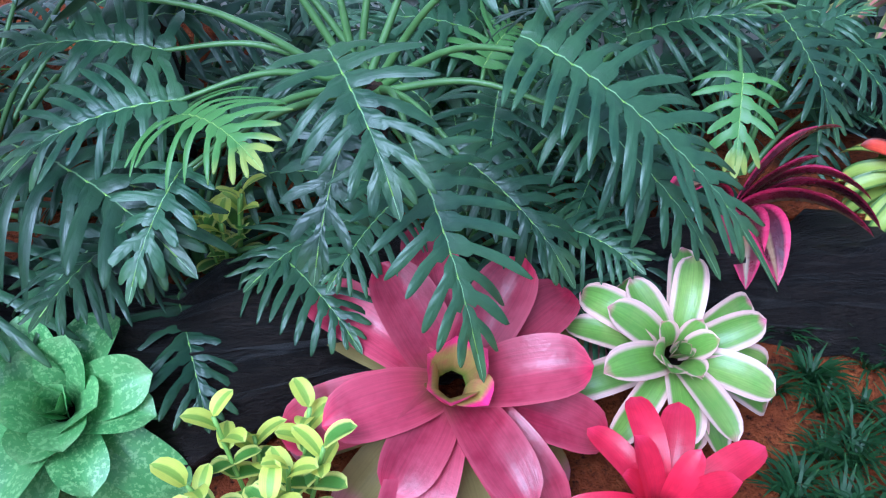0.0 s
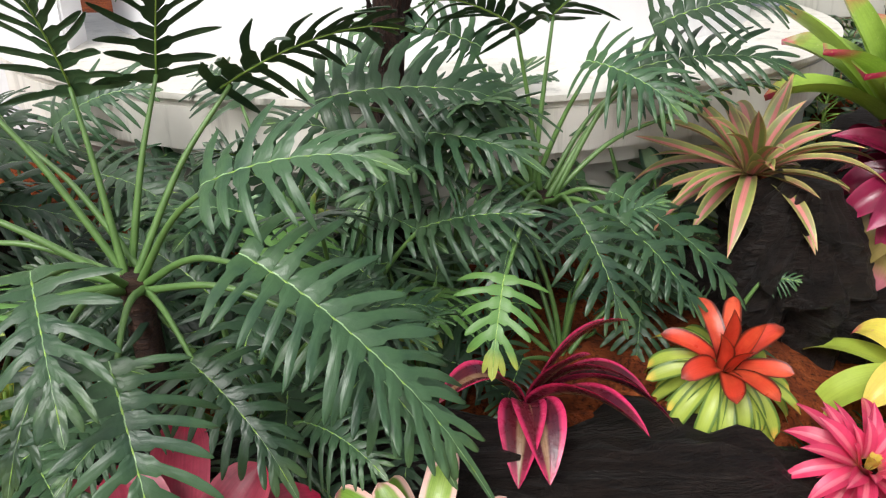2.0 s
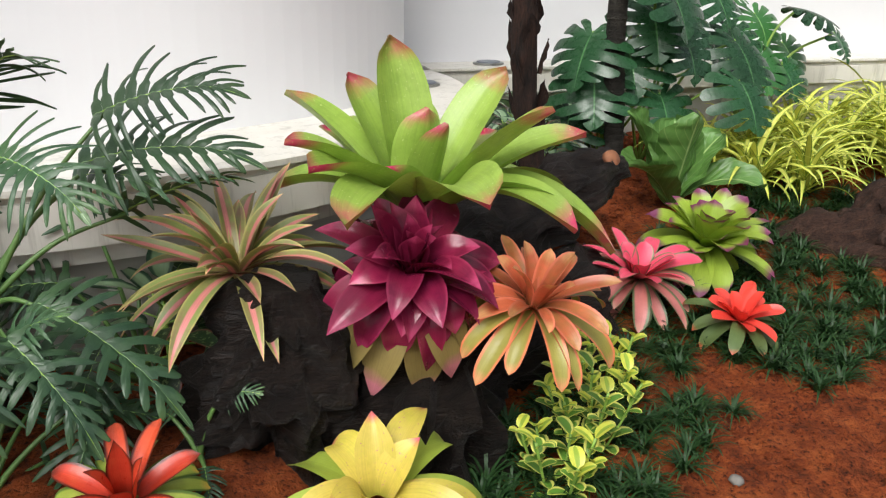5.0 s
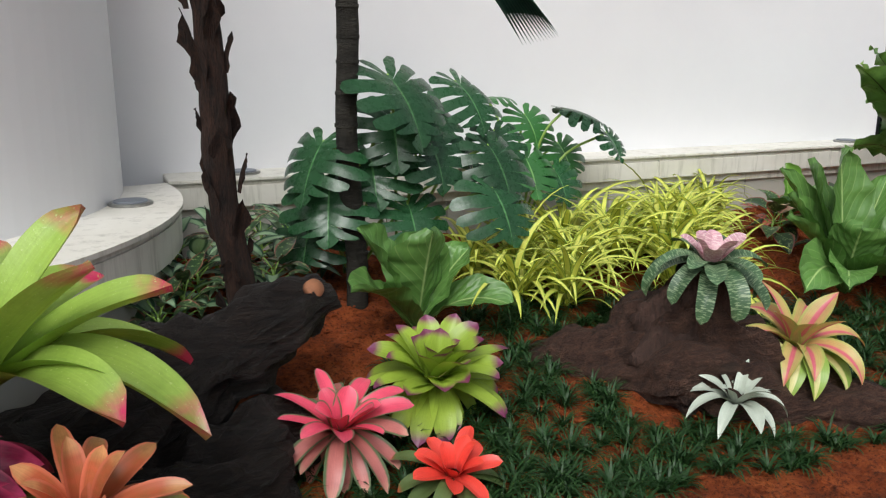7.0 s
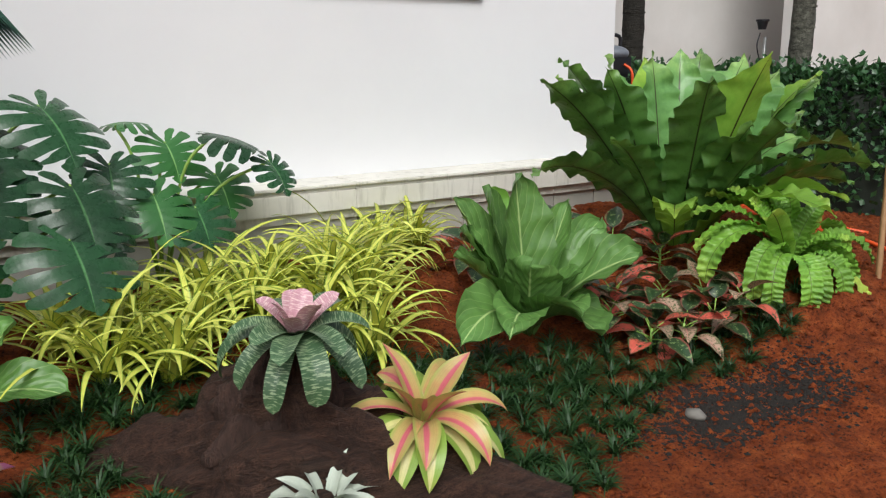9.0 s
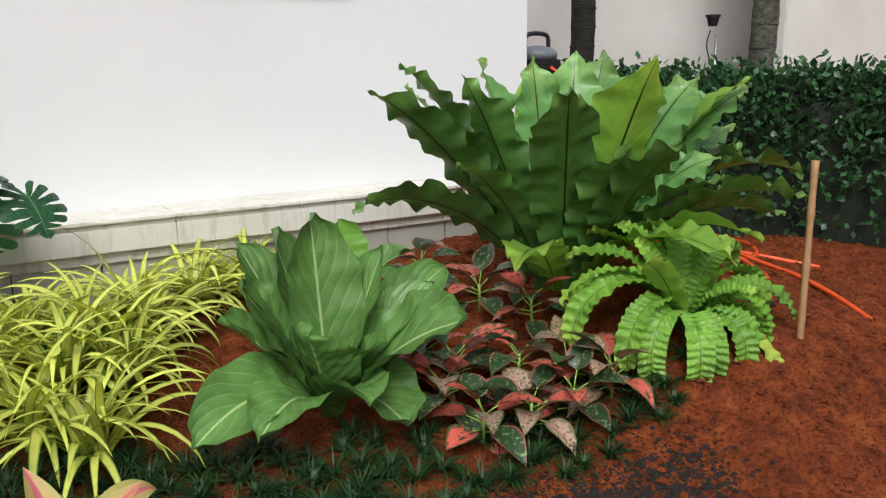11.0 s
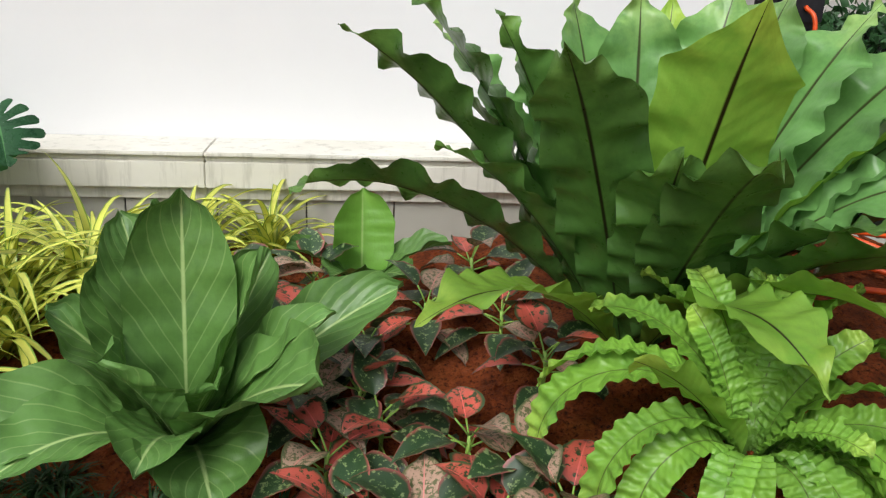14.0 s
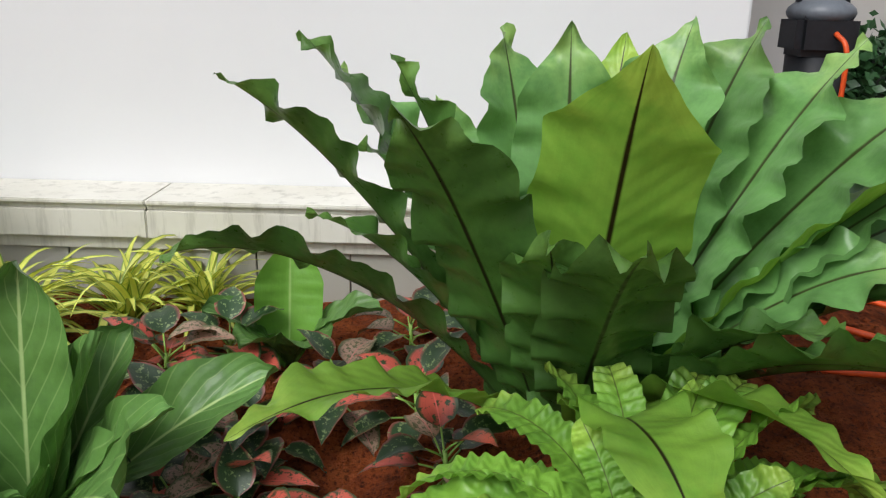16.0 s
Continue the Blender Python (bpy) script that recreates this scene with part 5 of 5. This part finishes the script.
AGL = "red and green mottled aglaonema in red soil"
for i, (x, y) in enumerate(((5.68, 3.52), (5.96, 2.60), (6.02, 3.22), (6.2, 3.42), (6.27, 2.82), (6.45, 2.52), (6.14, 2.58), (6.42, 3.30), (6.38, 3.72), (5.80, 3.25), (6.05, 2.92), (5.92, 2.80), (6.3, 2.55), (5.84, 3.62), (6.5, 3.05), (6.0, 3.05), (5.88, 2.98), (6.38, 2.68))):
    rosy = (L_AGL, L_AGL, L_AGL_G, L_AGL_P, L_AGL_G)
    dull = (L_AGL, L_AGL, L_AGL_G, L_AGL_G, L_AGL_P, L_AGL_G)
    small_leafy("aglaonema", AGL, x, y, rosy if y < 3.0 else dull, 11, 0.155, 0.1, 0.11, 60 + i, "red aglaonemas")
for i, (x, y) in enumerate(((2.55, 3.55), (2.8, 3.5), (3.05, 3.65), (2.75, 3.85), (3.1, 3.95), (2.62, 3.38), (2.9, 3.3), (2.95, 3.8), (2.45, 3.05), (2.55, 3.2), (-0.1, 1.92), (0.3, 1.95), (-0.6, 2.15), (-0.9, 2.3), (-1.2, 2.5), (0.0, 2.02), (0.55, 2.02), (1.35, 2.05), (1.6, 2.15), (3.3, 3.7))):
    small_leafy("aglaonema", "grey-green mottled aglaonema in shade by the plinth", x, y, (L_CAL, L_CAL, L_AGL_G), 20, 0.16, 0.062, 0.2, 90 + i, "grey-green aglaonemas")


# ---- round-leaved variegated shrubs ----
def shrub(x, y, z, w, h, count, seed, yellow=0.3):
    rng.seed(seed)
    p = thing("shrub", pose(x, y, z), "small shrub with round yellow-edged green leaves", "shrub", "variegated shrubs")
    left = count
    for i in range(7):
        a = i * 2.4
        r = w * math.sqrt(rng.random())
        top = (r * math.cos(a), r * math.sin(a), h * rng.uniform(0.6, 1.0))
        path = smooth_path([(top[0] * 0.25, top[1] * 0.25, -0.03), (top[0] * 0.7, top[1] * 0.7, top[2] * 0.5), top], 5)
        part("stem", tube_mesh("stem", path, 0.004, 5), STEM, p)
        for k in range(count // 7):
            f = 1 - k / (count // 7) * 0.8
            q = path[int(f * (len(path) - 1))]
            sp = arc(k * 137.5 + i * 40, 60 - 40 * (1 - f), 5 - 30 * (1 - f), 0.055 * rng.uniform(0.8, 1.25), tuple(q))
            leaf(p, L_SHRUB_Y if f > 0.75 and rng.random() < yellow * 2 else L_SHRUB, sp, 0.036 * rng.uniform(0.8, 1.2), "round", n=8, m=5, fold=0.25)


shrub(2.42, 1.78, 0.2, 0.14, 0.26, 84, 31, 0.4)
shrub(2.58, 1.98, 0.22, 0.13, 0.24, 70, 32, 0.5)
shrub(2.28, 1.62, 0.18, 0.12, 0.2, 63, 33, 0.3)
shrub(-0.14, 0.90, 0.22, 0.12, 0.24, 70, 34, 0.4)
shrub(-0.22, 0.74, 0.2, 0.1, 0.24, 49, 36, 0.6)
shrub(-0.22, 1.40, 0.42, 0.06, 0.2, 35, 35, 0.9)


# ---- the overhanging fan of a palm leaf ----
pl = thing("palm_leaf", pose(3.30, 3.30, 2.45), "pleated dark green palm leaf hanging from a trunk", "palm leaf")
part("stalk", tube_mesh("stalk", smooth_path([(-0.05, 0.03, -0.2), (0.0, -0.25, -0.1), (0.02, -0.5, -0.42)], 6), 0.009, 6), STEM, pl)
for i in range(24):
    f = i / 23 - 0.5
    tip = (0.42 - 0.36 * abs(f) ** 1.2 + 0.14 * f, -0.72 + 0.16 * f, -0.86 - 0.2 * f + 0.14 * abs(f))
    leaf(pl, L_PALM, reach(tip, 0.03, (0.02, -0.5, -0.42)), 0.042, "point", "leaflet", n=10, m=3, fold=0.7)


# ---- hedge and things beyond the corner ----
def hedge():
    a, b = Vector((8.55, 5.7)), Vector((10.6, 1.9))
    along = (b - a).normalized()
    out = Vector((-along.y, along.x)) * -1
    h = thing("hedge", pose(0, 0, 0), "dense clipped dark green hedge", "hedge")
    length, thick, low, top = (b - a).length, 0.42, 0.22, 1.5
    n, m = 40, 14
    verts = []
    for i in range(n):
        c = a + along * (length * i / (n - 1))
        for j in range(m):
            t = j / (m - 1)
            ang = math.pi * t
            w = math.cos(ang)
            w = math.copysign(abs(w) ** 0.35, w)
            z = low + (top - low) * max(0.0, math.sin(ang)) ** 0.4
            bump = 0.06 * noise.noise(Vector((i * 0.7, j * 0.9, 3)))
            verts.append((c.x + out.x * w * (thick + bump), c.y + out.y * w * (thick + bump), z + bump))
    # solid inner shell, coloured near-black for the shade behind the leaves
    part("core", raw_mesh("core", verts, grid_faces(n, m)), HEDGE_SHADE, h)
    R = np.random.RandomState(4)
    V, F, U = [], [], []
    for i in range(17000):
        s, t = R.rand() * length, R.rand()
        ang = math.pi * t
        w = math.copysign(abs(math.cos(ang)) ** 0.35, math.cos(ang))
        if w < -0.4:
            continue
        z = low + (top - low) * math.sin(ang) ** 0.4 + R.normal(0, 0.05)
        c = a + along * s
        grow = thick + R.rand() * 0.09 + 0.05 * math.sin(s * 5) * math.sin(z * 6)
        p = np.array([c.x + out.x * w * grow, c.y + out.y * w * grow, z])
        d = R.normal(0, 1, 3) + np.array([out.x * w, out.y * w, 0.3])
        d /= np.linalg.norm(d)
        e = np.cross(d, R.normal(0, 1, 3))
        e /= np.linalg.norm(e)
        L, W = R.uniform(0.045, 0.08), R.uniform(0.015, 0.025)
        k = len(V)
        nn = np.cross(d, e) * 0.005
        V += [p, p + d * L * 0.5 + e * W, p + d * L * 0.5 - e * W, p + d * L, p + d * L * 0.5 - nn]
        U += [(0.5, 0), (1, 0.5), (0, 0.5), (0.5, 1), (0.5, 0.5)]
        F += [(k, k + 1, k + 4), (k, k + 4, k + 2), (k + 1, k + 3, k + 4), (k + 4, k + 3, k + 2)]
    tagged(part("leaves", raw_mesh("leaves", V, F, U), L_HEDGE, h), kind="stuff")


# near-black stands for the shade deep in the hedge
HEDGE_SHADE = plain("hedge_inner_shade", "10180f", 0.9, 0, "1c2416", 20)
hedge()

st = thing("garden_stake", pose(7.25, 2.35, 0.42), "thin bamboo stake pushed into the red soil", "stake")
part("cane", tube_mesh("cane", [(0.11 * i / 16, 0.07 * i / 16, 0.79 * i / 16) for i in range(17)], [0.0135 + (0.002 if i % 4 == 0 else 0) for i in range(17)], 10, 0.04), BAMBOO, st)


def lay(points, r=0.012, lift=0.0):
    return [(x, y, float(ground_z(x, y)) + lump(x, y) + r + lift + up) for x, y, up in points]


hs = thing("garden_hose", pose(0, 0, 0), "orange rubber hose lying in loose loops on red soil", "hose")
for pts in (((7.55, 4.1, 0.06), (8.0, 4.3, 0.04), (8.55, 4.35, 0.03), (8.75, 4.0, 0.0), (8.5, 3.55, 0.0), (8.2, 3.3, 0.0), (8.0, 3.45, 0.0), (7.9, 3.6, 0.02)),
            ((7.55, 4.05, 0.02), (8.0, 4.15, 0.06), (8.2, 3.95, 0.04), (8.15, 3.6, 0.02), (8.12, 3.2, 0.0), (8.05, 2.9, 0.0), (7.95, 2.6, 0.0), (7.8, 2.2, 0.0)),
            ((7.4, 3.95, 0.02), (7.8, 3.9, 0.02), (8.05, 3.7, 0.03), (7.98, 3.3, 0.02), (7.85, 3.0, 0.0), (7.7, 2.85, 0.0), (7.55, 2.95, 0.0)),
            ((7.3, 3.6, 0.0), (7.6, 3.55, 0.0), (7.9, 3.55, 0.03), (8.3, 3.35, 0.0), (8.5, 3.1, 0.0))):
    part("tube", tube_mesh("tube", smooth_path(lay(pts), 9), 0.012, 10), ORANGE, hs)

kb = thing("stone_kerb", pose(8.45, 4.75, 0.38, 0, 0, -35), "low dark stone kerb by the hedge", "kerb")
part("body", box_mesh("body", -0.5, 0.35, -0.12, 0.12, -0.1, 0.12, 0.01), PANEL, kb)

ma = thing("cleaning_machine", pose(8.03, 4.97, 0.45), "black drum machine with a grey lid and orange cable", "machine")
bm = bmesh.new()
bmesh.ops.create_cone(bm, cap_ends=True, segments=28, radius1=0.11, radius2=0.12, depth=1.0, matrix=Matrix.Translation((0, 0, 0.52)))
part("drum", bm_mesh("drum", bm, True), BLACK, ma)
part("head", box_mesh("head", -0.13, 0.13, -0.12, 0.12, 1.021, 1.2, 0.03), BLACK, ma)
bm = bmesh.new()
bmesh.ops.create_uvsphere(bm, u_segments=20, v_segments=10, radius=0.14, matrix=Matrix.Translation((0, 0, 1.2)) @ Matrix.Diagonal((1, 1, 0.45, 1)))
part("lid", bm_mesh("lid", bm, True), GREY, ma)
part("handle", tube_mesh("handle", smooth_path([(-0.1, 0, 1.24), (-0.08, 0, 1.33), (0.08, 0, 1.33), (0.1, 0, 1.24)], 5), 0.015, 8), BLACK, ma)
part("cable", tube_mesh("cable", smooth_path([(0.02, -0.125, 1.12), (0.05, -0.18, 1.05), (0.06, -0.17, 0.8), (0.05, -0.16, 0.5), (0.0, -0.25, 0.02)], 6), 0.011, 8), ORANGE, ma)

sl = thing("spotlight", pose(9.1, 4.42, 0.3), "small black spotlight on a thin metal pole", "light")
part("pole", tube_mesh("pole", [(0.03, 0, 0), (0.03, 0, 0.8), (0.045, 0, 1.47)], 0.011, 10), METAL, sl)
bm = bmesh.new()
bmesh.ops.create_cone(bm, cap_ends=True, segments=20, radius1=0.028, radius2=0.045, depth=0.07, matrix=Matrix.Translation((0, 0, 1.56)))
part("shade", bm_mesh("shade", bm, False), BLACK, sl)
part("rim", ring_strip("rim", 0, 0, 0.04, 0.05, 1.585, 1.6, 0, 360, 24), BLACK, sl)
part("cable", tube_mesh("cable", smooth_path([(-0.02, 0, 1.5), (-0.05, 0, 1.4), (0.0, 0, 1.28), (0.03, 0.0, 1.2)], 5), 0.005, 6), BLACK, sl)


# ---- low grass, gravel and litter ----
def mondo_spots():
    R = random.Random(12)
    front = lambda x: np.interp(x, [0.7, 1.3, 1.9, 2.1, 2.4, 2.7, 3.15, 3.8, 4.5, 5.1, 5.5, 5.9, 6.5, 6.8], [0.75, 1.0, 1.2, 1.3, 1.5, 1.72, 1.88, 2.0, 1.97, 2.05, 2.28, 2.42, 2.36, 2.4])
    back = lambda x: np.interp(x, [0.7, 1.3, 1.9, 2.6, 3.5, 3.9, 4.3, 5.4, 6.4, 6.8], [1.2, 1.25, 1.5, 2.5, 3.0, 3.35, 3.15, 2.8, 2.62, 2.5])
    out, x = [], 0.72
    while x < 6.75:
        y = float(front(x))
        while y < back(x):
            px, py = x + R.uniform(-0.045, 0.045), y + R.uniform(-0.045, 0.045)
            bare = noise.noise(Vector((px * 2.3, py * 2.3, 5.0))) < -0.38
            stump = ((px - 4.35) * 0.78 + (py - 2.45) * -0.6) ** 2 / 0.36 + ((px - 4.35) * 0.6 + (py - 2.45) * 0.78) ** 2 / 0.07 < 1
            if not bare and not stump and R.random() < 0.96:
                out.append((px, py, R.uniform(0.7, 1.12)))
            y += 0.078
        x += 0.078
    return out


def mondo():
    R = np.random.RandomState(9)
    V, F, U = [], [], []
    for x, y, size in mondo_spots():
        z = float(ground_z(x, y)) + lump(x, y)
        for k in range(40):
            az, e0 = R.rand() * 6.283, np.radians(R.uniform(32, 85))
            L, w = size * R.uniform(0.07, 0.12), R.uniform(0.0028, 0.0045)
            d, s = np.array([np.cos(az), np.sin(az), 0]), np.array([-np.sin(az), np.cos(az), 0])
            p = np.array([x, y, z]) + d * R.uniform(0, 0.018)
            k0, e = len(V), e0
            for i in range(4):
                ww = w * (1, 1.0, 0.75, 0.1)[i]
                V += [p - s * ww, p + s * ww]
                U += [(0, i / 3), (1, i / 3)]
                p = p + (d * np.cos(e) + np.array([0, 0, np.sin(e)])) * L / 3
                e -= R.uniform(0.35, 0.75)
            F += [(k0 + 2 * i, k0 + 2 * i + 1, k0 + 2 * i + 3, k0 + 2 * i + 2) for i in range(3)]
    ob = new("mondo_grass", raw_mesh("mondo_grass", V, F, U))
    ob.data.materials.append(L_MONDO)
    tagged(ob, "dark green tufts of mondo grass dotted over red soil", "grass", kind="stuff")


mondo()


def stone_mesh(name, r, seed, flat=0.6):
    bm = bmesh.new()
    bmesh.ops.create_icosphere(bm, subdivisions=2, radius=r)
    for v in bm.verts:
        v.co *= 1 + 0.35 * noise.noise(v.co / r * 1.3 + Vector((seed, 0, 0)))
        v.co.z *= flat
    return bm_mesh(name, bm, True)


def scatter(name, label, cat, mat, spots, seed, big=False):
    """Crumbs of soil or gravel: many little uneven stones in one mesh."""
    R = np.random.RandomState(seed)
    base = [(1, 0, 0), (-1, 0, 0), (0, 1, 0), (0, -1, 0), (0, 0, 1), (0, 0, -1)]
    tri = [(0, 2, 4), (2, 1, 4), (1, 3, 4), (3, 0, 4), (2, 0, 5), (1, 2, 5), (3, 1, 5), (0, 3, 5)]
    V, F = [], []
    for x, y, r in spots(R):
        k, z, a = len(V), float(ground_z(x, y)) + lump(x, y), R.rand() * 6.3
        for v in base:
            q = np.array(v) * r * R.uniform(0.6, 1.3)
            V.append((x + q[0] * math.cos(a) - q[1] * math.sin(a), y + q[0] * math.sin(a) + q[1] * math.cos(a), z + q[2] * 0.6 + r * 0.15))
        F += [tuple(k + i for i in t) for t in tri]
    ob = new(name, raw_mesh(name, V, F, smooth=False))
    ob.data.materials.append(mat)
    tagged(ob, label, cat, kind="stuff")


def crumb_spots(R):
    for i in range(34000):
        x = R.uniform(1.8, 9.2)
        y = R.uniform(0.9, 4.1)
        yield x, y, 0.002 + 0.022 * R.rand() ** 4


def gravel_spots(R):
    for i in range(9500):
        k = R.rand() < 0.75
        yield (5.92 if k else 6.32) + R.normal(0, 0.2 if k else 0.12), (2.17 if k else 2.12) + R.normal(0, 0.09), 0.003 + 0.010 * R.rand() ** 2.5


scatter("soil_crumbs", "loose crumbs of red soil", "soil", SOIL, crumb_spots, 2)
scatter("gravel_patch", "patch of dark grey gravel on red soil", "gravel", GRAVEL, gravel_spots, 3)
for i, (x, y, r) in enumerate(((5.76, 2.19, 0.038), (6.35, 2.0, 0.02), (2.75, 1.55, 0.02), (3.5, 1.75, 0.022), (5.2, 1.9, 0.02), (7.4, 2.6, 0.025))):
    pb = new("pebble", stone_mesh("pebble", r, i * 3.1))
    pb.data.materials.append(PEBBLE if i in (0, 2) else GRAVEL)
    pb.location = (x, y, float(ground_z(x, y)) + lump(x, y) + r * 0.3)
    tagged(pb, "rounded grey pebble lying on red soil", "stone", "pebbles on the soil")
